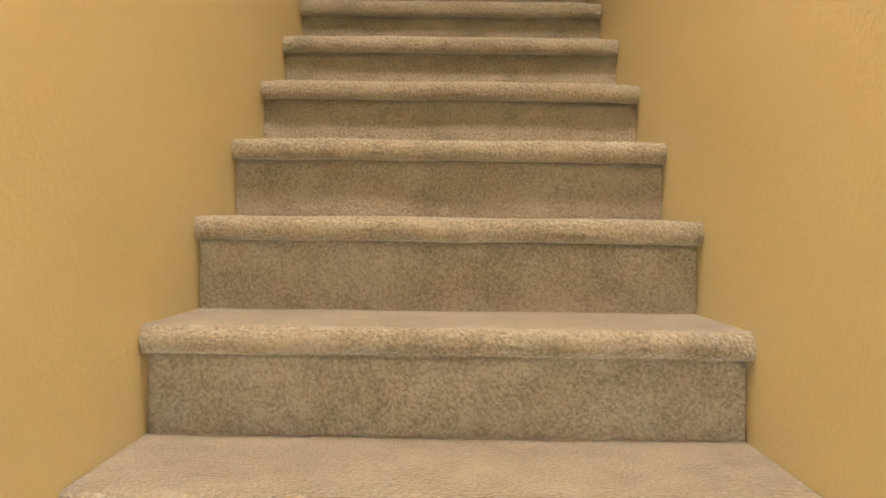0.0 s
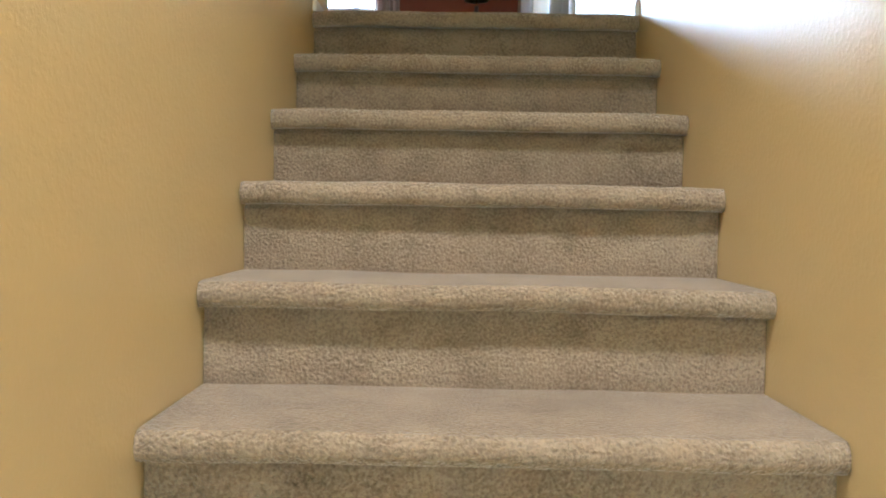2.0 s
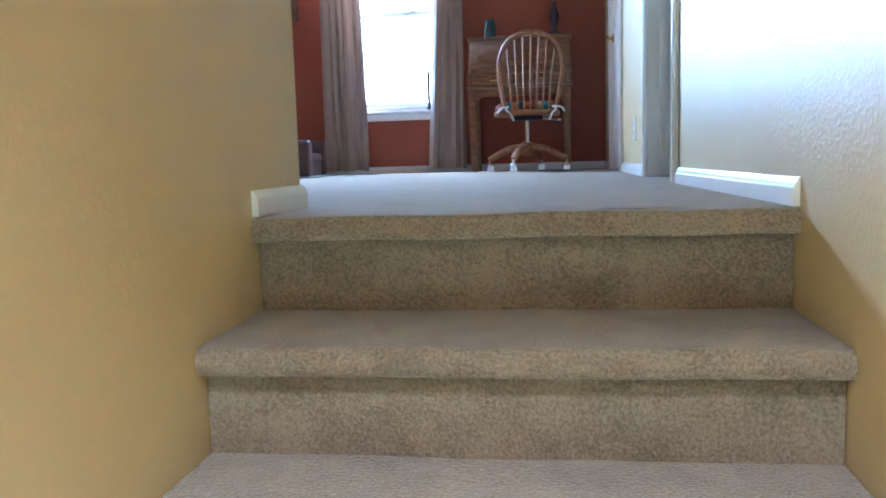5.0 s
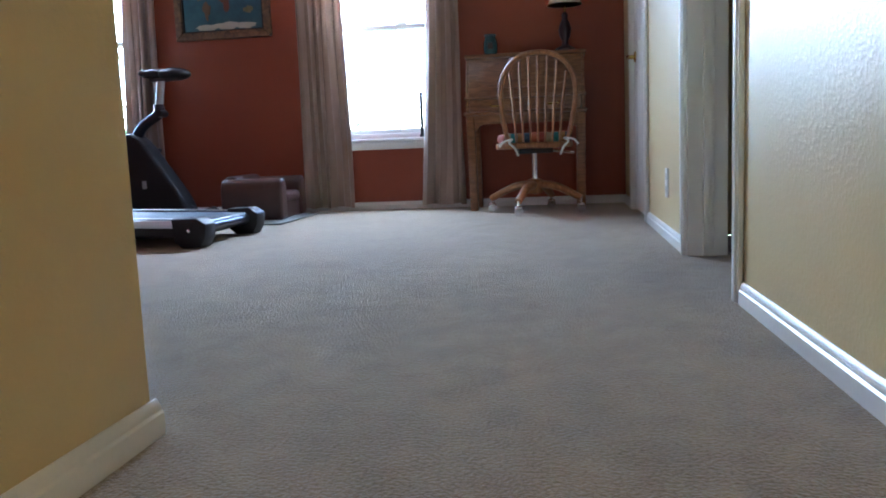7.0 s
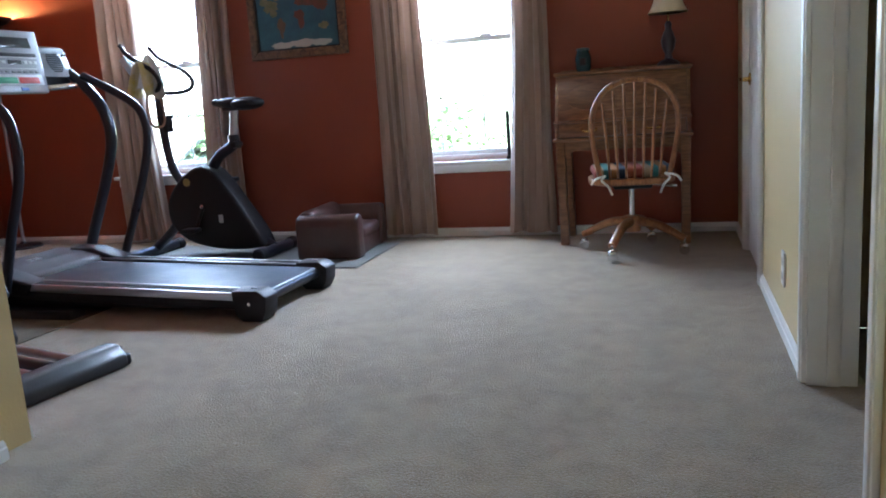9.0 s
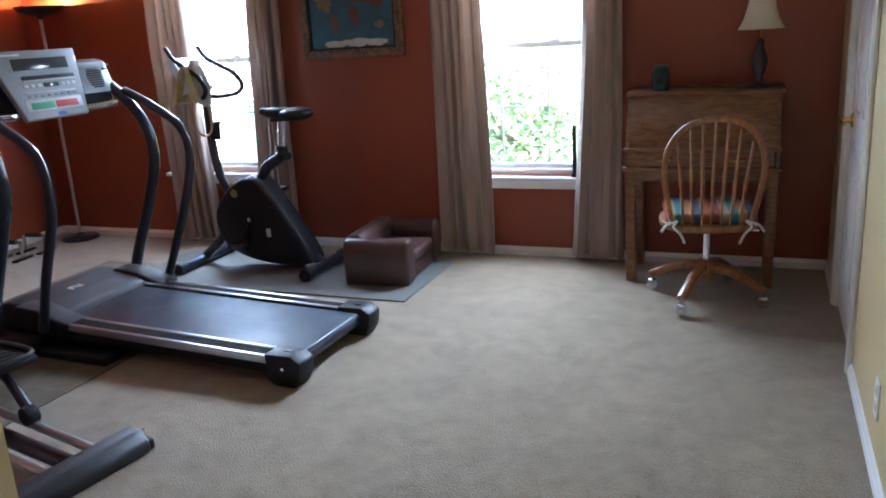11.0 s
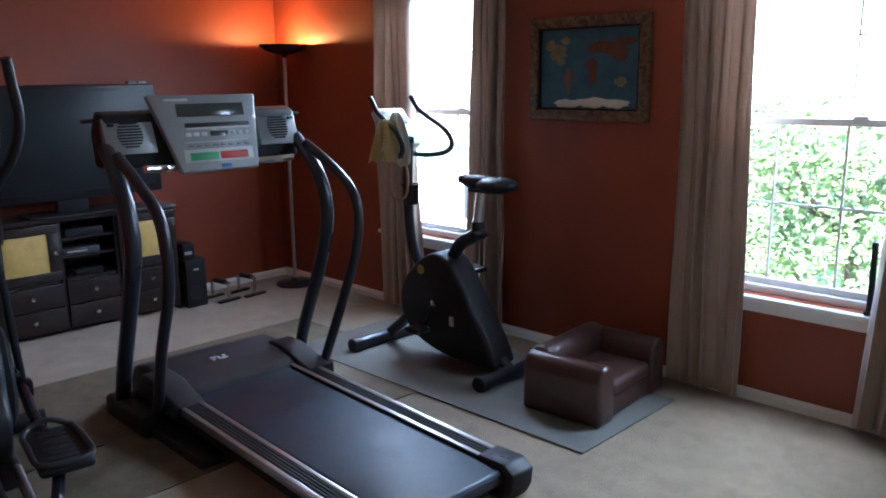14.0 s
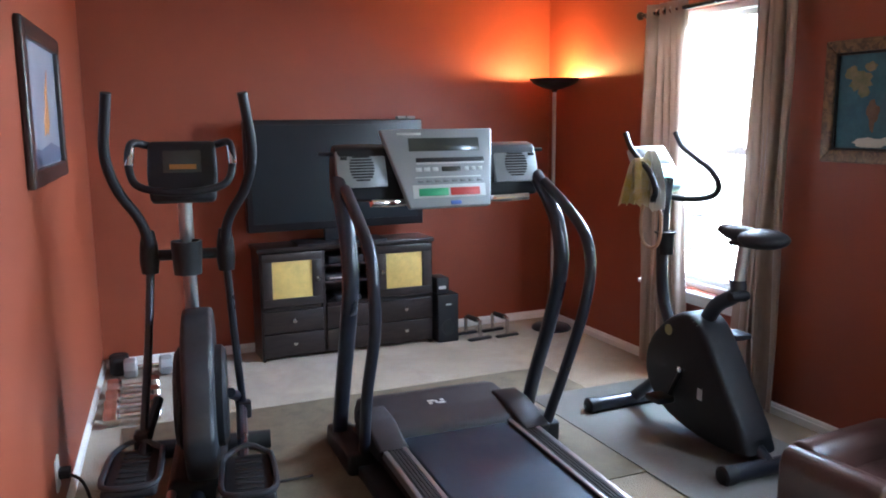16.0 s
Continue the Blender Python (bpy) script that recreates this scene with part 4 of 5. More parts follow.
CLOTH_Y = material("yellow_cloth", (0.55, 0.42, 0.09), 0.9, colour2=(0.66, 0.63, 0.52), scale=14, fine=200, bump=0.5, bump_scale=300)
CLOTH_W = material("white_cloth", (0.70, 0.70, 0.67), 0.9, spread=0.1, scale=14, bump=0.5, bump_scale=300)
cloth("towel", "yellow and white towel over the bike handlebar", "towel", pose(-2.98, 4.035, -0.015), [(-0.075, 0, 1.04), (-0.055, 0, 1.13), (-0.03, 0, 1.225), (0.0, 0, 1.255), (0.03, 0, 1.22), (0.05, 0, 1.13), (0.055, 0, 1.05)], 0.135, CLOTH_Y, 2)
cloth("cloth", "white cloth draped over the bike handlebar", "cloth", pose(-2.95, 4.06, -0.015), [(-0.05, 0, 1.10), (-0.03, 0, 1.20), (0.0, 0, 1.29), (0.035, 0, 1.24), (0.055, 0, 1.14), (0.058, 0, 1.03)], 0.07, CLOTH_W, 5)
bm = B()
tube(bm, [(-2.95, 4.06, 1.11), (-2.975, 4.04, 0.98), (-2.97, 4.045, 0.87), (-2.93, 4.06, 0.835), (-2.895, 4.08, 0.865), (-2.90, 4.09, 0.98), (-2.935, 4.07, 1.11)], 0.008, 8)
solid("resistance_band", bm, material("tan_band", (0.42, 0.26, 0.17), 0.7, spread=0.1), "tan rubber exercise band looped on the handlebar", "band")


# ---------------------------------------------------------------- mats on the carpet
def mat(name, label, material_, x0, y0, x1, y1, rz=0.0, th=0.006):
    bm = box(B(), x0, y0, 0.0, x1, y1, th, 0.002)
    return solid(name, bm, material_, label, "mat")


mat("floor_mat", "olive-brown rubber mat under the fitness machines", MAT_OLIVE, -3.86, 1.78, -2.475, 4.07)
mat("floor_mat", "smooth grey vinyl mat under the exercise bike", MAT_GREY, -3.43, 3.72, -1.54, 4.45, th=0.010)

# ---------------------------------------------------------------- television corner
def cabinet():
    x0, x1, y0, y1, h = -4.89, -4.635, 2.59, 3.685, 0.685
    t = thing("media_cabinet", "espresso-stained media cabinet with straw-yellow door panels", "cabinet", pose(0, 0, 0))
    ys = (y0, y0 + 0.385, y1 - 0.385, y1)
    for ya, yb in ((y0, y0 + 0.02), (y1 - 0.02, y1)):
        part("side_panel", box(B(), x0, ya, 0.0, x1, yb, h - 0.025), DARKWOOD, t)
    for y in ys[1:3]:
        part("divider", box(B(), x0, y - 0.009, 0.038, x1 - 0.002, y + 0.009, h - 0.025), DARKWOOD, t)
    part("back_panel", box(B(), x0, y0 + 0.02, 0.038, x0 + 0.010, y1 - 0.02, h - 0.025), DARKWOOD, t)
    part("floor_panel", box(B(), x0 + 0.002, y0 + 0.02, 0.02, x1 - 0.003, y1 - 0.02, 0.038), DARKWOOD, t)
    for a, b in zip(ys, ys[1:]):
        part("mid_panel", box(B(), x0 + 0.012, a + 0.0205, 0.305, x1 - 0.005, b - 0.0205, 0.323), DARKWOOD, t)
    for z in (0.44, 0.545):
        part("shelf", box(B(), x0 + 0.012, ys[1] + 0.009, z, x1 - 0.02, ys[2] - 0.009, z + 0.014), DARKWOOD, t)
    part("top", box(B(), x0, y0 - 0.012, h - 0.025, x1 + 0.012, y1 + 0.012, h, 0.004), DARKWOOD, t)
    def knob(y, z, parent):
        part("knob", lathe(B(), [(0, 0), (0.006, 0), (0.006, 0.012), (0.014, 0.018), (0.013, 0.026), (0, 0.028)], (x1 + 0.014, y, z), 16, "x"), CHROME, parent, "round pewter knob")
    for a, b, k in ((ys[0], ys[1], 1), (ys[2], ys[3], -1)):
        bm = B()
        ya, yb, za, zb = a + 0.012, b - 0.012, 0.33, h - 0.032
        for q in ((ya, za, yb, za + 0.05), (ya, zb - 0.05, yb, zb), (ya, za + 0.05, ya + 0.06, zb - 0.05), (yb - 0.06, za + 0.05, yb, zb - 0.05)):
            box(bm, x1 - 0.004, q[0], q[1], x1 + 0.014, q[2], q[3], 0.002)
        d = part("door", bm, DARKWOOD, t)
        part("door_panel", box(B(), x1 - 0.002, ya + 0.058, za + 0.048, x1 + 0.007, yb - 0.058, zb - 0.048, 0.002), YELLOWPANEL, d, "straw-yellow inset panel")
        knob(yb - 0.03 if k > 0 else ya + 0.03, (za + zb) / 2, d)
    for i in range(3):
        for z0, z1 in ((0.030, 0.162), (0.170, 0.302)):
            d = part("drawer", box(B(), x1 - 0.004, ys[i] + 0.012, z0, x1 + 0.012, ys[i + 1] - 0.012, z1, 0.003), DARKWOOD, t)
            knob((ys[i] + ys[i + 1]) / 2, (z0 + z1) / 2 + 0.01, d)
    return t


cabinet()
for y0, y1, z0, hh, lab, mt in ((3.02, 3.24, 0.559, 0.045, "black disc player on the cabinet shelf", BLACK), (3.00, 3.21, 0.454, 0.035, "dark set-top box on the cabinet shelf", GREYPL),
                                (3.06, 3.22, 0.323, 0.03, "small black games box on the cabinet shelf", BLACK)):
    t = thing("media_box", lab, "media player", pose(-4.76, (y0 + y1) / 2, z0))
    w = (y1 - y0) / 2
    part("case", box(B(), -0.09, -w, 0, 0.09, w, hh, 0.004), mt, t)
    part("front_strip", box(B(), 0.088, -w * 0.8, hh * 0.35, 0.0925, w * 0.3, hh * 0.6), LIGHTGREY if mt is GREYPL else SCREEN, t)
bm = B()
for k in range(4):
    tube(bm, [(-4.70 + 0.015 * k, 3.03 + 0.04 * k, 0.33), (-4.68, 3.09 + 0.03 * k, 0.352), (-4.71, 3.16 + 0.02 * k, 0.335)], 0.005, 6)
solid("cable_bundle", bm, BLACK, "tangle of black cables on the lowest shelf", "cable")


def television():
    t = thing("television", "large flat black television on a low stand", "television", pose(-4.735, 3.105, 0.685))
    w = 0.555
    part("stand_base", prism(B(), [(-0.10, -0.28), (0.11, -0.28), (0.13, -0.2), (0.13, 0.2), (0.11, 0.28), (-0.10, 0.28)], "z", 0.0, 0.014, 0.003), BLACK, t)
    part("stand_neck", box(B(), -0.03, -0.09, 0.012, 0.01, 0.09, 0.12, 0.006), BLACK, t)
    part("bezel", box(B(), -0.045, -w, 0.085, 0.022, w, 0.745, 0.010, 3), material("piano_black", (0.010, 0.008, 0.010), 0.34, spread=0.1, spec=0.35), t, "glossy black bezel")
    part("screen", box(B(), 0.018, -w + 0.035, 0.135, 0.0245, w - 0.035, 0.715, 0.002), SCREEN, t, "dark grey reflective screen")
    part("rear_housing", box(B(), -0.085, -w * 0.75, 0.15, -0.044, w * 0.75, 0.69, 0.02), BLACK, t)
    return t


television()
t = thing("sensor_bar", "small silver sensor on top of the television", "sensor", pose(-4.745, 3.56, 1.430))
part("body", box(B(), -0.02, -0.06, 0.0, 0.02, 0.06, 0.018, 0.005), SILVER, t)
part("lens", lathe(B(), [(0, 0), (0.007, 0), (0.006, 0.004), (0, 0.004)], (0.019, 0, 0.010), 14, "x"), BLACK, t)

t = thing("subwoofer", "black speaker box standing beside the cabinet", "speaker", pose(-4.71, 3.775, 0))
part("case", box(B(), -0.13, -0.072, 0.0, 0.13, 0.072, 0.315, 0.008), BLACK, t)
part("driver", lathe(B(), [(0, 0.0), (0.052, 0.0), (0.052, 0.004), (0.044, -0.002), (0.02, -0.012), (0.0, -0.004)], (0.131, 0, 0.10), 24, "x"), RUBBER, t)
part("badge", box(B(), 0.129, -0.018, 0.245, 0.132, 0.018, 0.255), LIGHTGREY, t)
t = thing("modem", "small black modem on the speaker box", "modem", pose(-4.69, 3.755, 0.315))
part("case", box(B(), -0.07, -0.045, 0, 0.07, 0.045, 0.105, 0.012), BLACK, t)
part("label_strip", box(B(), 0.068, -0.03, 0.03, 0.0715, 0.02, 0.05), LIGHTGREY, t)


def pushup(m):
    t = thing("push_up_bar", "chrome push-up bar on black feet", "push-up bar", m, group="push-up bars")
    part("handle", tube(B(), [(-0.085, 0, 0.012), (-0.085, 0, 0.10), (-0.07, 0, 0.125), (0.07, 0, 0.125), (0.085, 0, 0.10), (0.085, 0, 0.012)], 0.012, 12, 5), CHROME, t)
    part("grip", tube(B(), [(-0.055, 0, 0.1265), (0.055, 0, 0.1265)], 0.017, 12, straight=True), RUBBER, t)
    for s in (-1, 1):
        part("foot", box(B(), s * 0.085 - 0.02, -0.085, 0, s * 0.085 + 0.02, 0.085, 0.016, 0.006), BLACK, t)
    return t


for y in (3.97, 4.17):
    pushup(pose(-4.63, y, 0, 0, 0, 8))


def torchiere():
    t = thing("floor_lamp", "tall torchiere floor lamp glowing in the corner", "floor lamp", pose(-4.60, 4.555, 0.0))
    part("base", lathe(B(), [(0, 0), (0.135, 0), (0.135, 0.012), (0.12, 0.024), (0.03, 0.032), (0.016, 0.05), (0, 0.05)], seg=36), STEELDK, t)
    part("pole", tube(B(), [(0, 0, 0.04), (0, 0, 1.61)], 0.0125, 12, straight=True), ALU, t, "brushed steel pole")
    part("bowl", lathe(B(), [(0.014, 1.595), (0.02, 1.612), (0.075, 1.625), (0.135, 1.65), (0.165, 1.682), (0.160, 1.682), (0.13, 1.657), (0.07, 1.634), (0.012, 1.62), (0.012, 1.595)], seg=40), BLACK, t, "dark shallow uplight bowl")
    part("bulb", lathe(B(), [(0, 1.621), (0.014, 1.625), (0.02, 1.638), (0.014, 1.650), (0, 1.653)], seg=18), material("lit_bulb", (1, 0.8, 0.5), 0.4, emission=(1.0, 0.55, 0.2), strength=12), t, "lit warm bulb")
    return t


torchiere()

# dumbbells along the south wall
def dumbbell(m, r, mt, lab):
    t = thing("dumbbell", lab, "dumbbell", m, group="dumbbells by the wall")
    part("grip", tube(B(), [(0, -0.075, r), (0, 0.075, r)], 0.014, 12, straight=True), CHROME, t)
    for s in (-1, 1):
        part("head", lathe(B(), [(0, s * 0.055), (r * 0.8, s * 0.058), (r, s * 0.068), (r, s * 0.115), (r * 0.85, s * 0.128), (0, s * 0.13)], (0, 0, r), 8, "y"), mt, t)
    return t


for x, y, r, mt, lab in ((-3.92, 1.835, 0.043, CHROME, "chrome dumbbell on the carpet by the wall"), (-4.06, 1.84, 0.043, CHROME, "chrome dumbbell on the carpet by the wall"),
                         (-4.20, 1.85, 0.046, CHROME, "chrome dumbbell on the carpet by the wall"), (-4.35, 1.86, 0.050, CHROME, "larger chrome dumbbell by the wall"),
                         (-4.66, 1.95, 0.058, SILVER, "heavy dull grey dumbbell by the wall")):
    dumbbell(pose(x, y, 0, 0, 0, -4), r, mt, lab)
t = thing("ankle_weight", "black padded weight lying in the corner", "weight", pose(-4.79, 1.80, 0))
part("pad", box(B(), -0.09, -0.05, 0, 0.09, 0.05, 0.105, 0.03, 3), RUBBER, t)
part("strap", box(B(), -0.03, -0.053, 0.0, 0.03, 0.053, 0.108, 0.012), BLACK, t)

# power cord from the south wall to the treadmill
bm = B()
tube(bm, [(-2.92, YS + 0.03, 0.22), (-2.86, YS + 0.09, 0.20), (-2.80, YS + 0.13, 0.10), (-2.82, YS + 0.17, 0.018), (-2.92, 1.98, 0.014), (-3.02, 2.25, 0.014), (-3.05, 2.50, 0.014)], 0.0055, 8)
CORD = t = tagged(new("power_cord", mesh_of("power_cord", bm, RUBBER)), "black power cord hanging from a wall socket", "power cord")
part("plug", box(B(), -2.945, YS + 0.008, 0.203, -2.90, YS + 0.045, 0.237, 0.006), RUBBER, t)
t = thing("wall_socket", "terracotta-surrounded white wall socket with a plug", "socket", pose(-2.922, YS, 0.22), kind="structure")
part("plate", box(B(), -0.036, 0.0, -0.058, 0.036, 0.007, 0.058, 0.003), WHITE, t)
SOUTH.append(t)
OUTLET = t = thing("wall_outlet", "white power outlet low on the yellow wall", "socket", pose(XR, 2.627, 0.23), kind="structure")
part("plate", box(B(), -0.007, -0.036, -0.06, 0.0, 0.036, 0.06, 0.003), WHITE, t)
for z in (-0.025, 0.025):
    part("receptacle", box(B(), -0.009, -0.016, z - 0.014, -0.005, 0.016, z + 0.014, 0.003), LIGHTGREY, t)

OUTLET.matrix_world = TURN @ OUTLET.matrix_world


# ---------------------------------------------------------------- pictures
def frame_parts(t, w, h, fw, depth, mt, lip=None):
    """Four mitred moulding sides round a w x h opening, in the local x-z plane, facing -y."""
    for nm, pts in (("frame_top", [(-w / 2 - fw, h + fw), (w / 2 + fw, h + fw), (w / 2, h), (-w / 2, h)]), ("frame_bottom", [(-w / 2 - fw, -fw), (w / 2 + fw, -fw), (w / 2, 0), (-w / 2, 0)]),
                    ("frame_side", [(-w / 2 - fw, -fw), (-w / 2, 0), (-w / 2, h), (-w / 2 - fw, h + fw)]), ("frame_side", [(w / 2 + fw, -fw), (w / 2, 0), (w / 2, h), (w / 2 + fw, h + fw)])):
        f = part(nm, prism(B(), pts, "y", -depth, 0.0, 0.006, 3), mt, t)
    if lip:
        bm = B()
        for q in ((-w / 2, -0.001, w / 2, 0.010), (-w / 2, h - 0.010, w / 2, h + 0.001), (-w / 2 - 0.001, 0.010, -w / 2 + 0.010, h - 0.010), (w / 2 - 0.010, 0.010, w / 2 + 0.001, h - 0.010)):
            box(bm, q[0], -depth * 0.72, q[1], q[2], -0.002, q[3])
        part("inner_lip", bm, lip, t)


SEA = material("map_sea_blue", (0.040, 0.135, 0.185), 0.45, colour2=(0.022, 0.085, 0.13), scale=9, fine=60)
LAND_A = material("map_land_tan", (0.30, 0.22, 0.13), 0.6, colour2=(0.12, 0.14, 0.06), scale=14, fine=60)
LAND_B = material("map_land_red", (0.20, 0.045, 0.03), 0.6, colour2=(0.09, 0.05, 0.03), scale=14, fine=60)
ICE = material("map_ice", (0.55, 0.55, 0.50), 0.6, spread=0.1, scale=10)


def land(t, name, cx, cz, blobs, mt, seed):
    """A landmass: a ragged outline round a few ellipses, as one thin raised plate."""
    rnd = random.Random(seed)
    bm = B()
    for i, (dx, dz, rx, rz) in enumerate(blobs):
        pts = []
        for k in range(18):
            a = 2 * math.pi * k / 18
            j = 1 + rnd.uniform(-0.22, 0.22)
            pts.append((cx + dx + rx * j * math.cos(a), cz + dz + rz * j * math.sin(a)))
        prism(bm, pts, "y", -0.0105 - 0.0004 * i, -0.0085)
    part(name, bm, mt, t)


t = thing("world_map_picture", "framed world map in blue with a gilt wooden frame", "picture", pose(-2.219, YB, 1.278) @ Matrix.Diagonal((0.94, 1, 0.95, 1)))
frame_parts(t, 0.63, 0.425, 0.055, 0.032, GILT, BLACK)
part("map_sheet", box(B(), -0.316, -0.009, -0.001, 0.316, -0.001, 0.426), SEA, t, "blue sea of the map")
land(t, "north_america", -0.195, 0.30, [(0, 0, 0.055, 0.045), (-0.045, 0.035, 0.04, 0.03), (0.02, -0.045, 0.025, 0.025), (0.05, 0.06, 0.03, 0.02)], LAND_A, 1)
land(t, "south_america", -0.125, 0.17, [(0, 0, 0.03, 0.045), (0.0, -0.055, 0.013, 0.035)], material("map_land_brown", (0.14, 0.085, 0.05), 0.6, spread=0.3, scale=14), 2)
land(t, "africa", 0.02, 0.215, [(0, 0.02, 0.04, 0.03), (0.012, -0.03, 0.022, 0.045)], LAND_B, 3)
land(t, "eurasia", 0.13, 0.315, [(0, 0, 0.11, 0.038), (0.06, -0.035, 0.05, 0.03), (-0.1, 0.0, 0.04, 0.025), (0.10, 0.03, 0.06, 0.02)], LAND_B, 4)
land(t, "australia", 0.20, 0.145, [(0, 0, 0.036, 0.024)], LAND_A, 5)
land(t, "antarctica", 0.0, 0.035, [(-0.12, 0, 0.09, 0.022), (0.03, 0.005, 0.10, 0.026), (0.17, 0.0, 0.08, 0.022)], ICE, 6)

t = thing("framed_picture", "landscape picture in a thin black frame above the desk", "picture", pose(-0.13, YB, 1.472))
frame_parts(t, 0.24, 0.32, 0.028, 0.022, BLACK)
part("print", box(B(), -0.121, -0.007, -0.001, 0.121, -0.001, 0.321), material("landscape_print", (0.34, 0.26, 0.09), 0.25, colour2=(0.09, 0.13, 0.07), scale=7, fine=40, stretch=(1, 1, 3), coat=0.5), t)

t = thing("framed_picture", "sailboat print in a wide dark brown frame", "picture", pose(-3.315, YS, 1.265, 0, 0, 180) @ Matrix.Diagonal((1.28, 1, 1.08, 1)))
SOUTH.append(t)
frame_parts(t, 0.60, 0.40, 0.055, 0.026, DARKWOOD)
part("print", box(B(), -0.301, -0.007, -0.001, 0.301, -0.001, 0.401), material("pale_blue_print", (0.36, 0.39, 0.46), 0.3, colour2=(0.25, 0.29, 0.38), scale=5, fine=30, coat=0.4), t, "hazy grey-blue print")
bm = B()
prism(bm, [(0.06, 0.10), (0.10, 0.14), (0.09, 0.24), (0.12, 0.33), (0.05, 0.25), (0.03, 0.16)], "y", -0.0085, -0.0065)
prism(bm, [(-0.01, 0.10), (0.04, 0.11), (0.03, 0.20), (0.0, 0.15)], "y", -0.0085, -0.0065)
part("sail_shape", bm, material("ochre_sail", (0.50, 0.22, 0.06), 0.5, spread=0.2, scale=20), t)
part("shore_band", prism(B(), [(-0.298, 0.005), (0.298, 0.005), (0.298, 0.05), (0.1, 0.075), (-0.1, 0.055), (-0.298, 0.07)], "y", -0.0082, -0.0065), material("slate_shore", (0.10, 0.12, 0.18), 0.5, spread=0.2, scale=20), t)
SOUTH.append(CORD)
for _o in SOUTH:
    _o.matrix_world = TURN_S @ _o.matrix_world


# ---------------------------------------------------------------- curtains
def curtain(label, x0, x1, folds, seed, flare=0.0, z0=0.03, z1=2.03, toward=1):
    """A hanging pleated panel: folds run down, bunch at the top, swing open a little below."""
    rnd = random.Random(seed)
    nu, nv = folds * 12, 26
    bm = B()
    rows = []
    for j in range(nv + 1):
        v = j / nv
        z = z1 + (z0 - z1) * v
        row = []
        for i in range(nu + 1):
            u = i / nu
            amp = (0.030 + 0.012 * math.sin(3 * v + seed + 5 * u)) * (0.75 + 0.8 * noise.noise(Vector((u * 4, v * 0.7, seed * 3.1))))
            a = 2 * math.pi * folds * u + 0.8 * math.sin(2.2 * v + seed) * v + 1.3 * math.sin(6 * u + seed * 1.7) + 0.5 * math.sin(2 * v + 11 * u)
            x = x0 + (x1 - x0) * u + flare * (v ** 1.5) * (u if toward > 0 else -(1 - u))
            x += 0.010 * math.sin(a * 2 + v * 3 + seed)
            y = amp * math.sin(a) + 0.007 * math.sin(9 * v + 5 * u + seed) + 0.004 * noise.noise(Vector((u * 9, v * 7, seed)))
            row.append((x, y, z + 0.006 * math.sin(a * 0.5 + seed) * v))
        rows.append(row)
    sheet(bm, rows, (0, 0.004, 0))
    t = thing("curtain", label, "curtain", pose(0, YB - 0.085, 0), group="window curtains")
    part("panel", bm, CURTAIN, t, sharp=80)
    for k in range(folds):
        xx = x0 + (x1 - x0) * (k + 0.5) / folds
        part("grommet", lathe(B(), [(0.018, -0.004), (0.026, -0.004), (0.026, 0.004), (0.018, 0.004), (0.018, -0.004)], (xx, 0.0, z1 - 0.045), 18, "x"), CHROME, t)
    return t


curtain("taupe satin curtain panel hanging beside the window", -3.71, -3.42, 5, 1, flare=0.07)
curtain("taupe satin curtain panel drawn half across the window", -2.92, -2.69, 4, 2, flare=0.08, toward=-1)
curtain("taupe satin curtain panel with a shiny inner edge", -1.67, -1.35, 5, 3, flare=0.02)
curtain("taupe satin curtain panel beside the writing desk", -0.77, -0.56, 4, 4, flare=0.09, toward=-1)
for x0, x1 in ((-3.79, -2.60), (-1.78, -0.50)):
    t = thing("curtain_rod", "dark metal curtain rod above the window", "curtain rod", group="curtain rods")
    part("rod", tube(B(), [(x0, YB - 0.085, 1.985), (x1, YB - 0.085, 1.985)], 0.011, 12, straight=True), STEELDK, t)
    for x in (x0, x1):
        part("finial", blob(B(), (x, YB - 0.085, 1.985), (0.024, 0.024, 0.024), 2), STEELDK, t)
    for x in (x0 + 0.06, x1 - 0.06):
        part("bracket", box(B(), x - 0.008, YB - 0.095, 1.965, x + 0.008, YB, 1.978, 0.002), STEELDK, t)


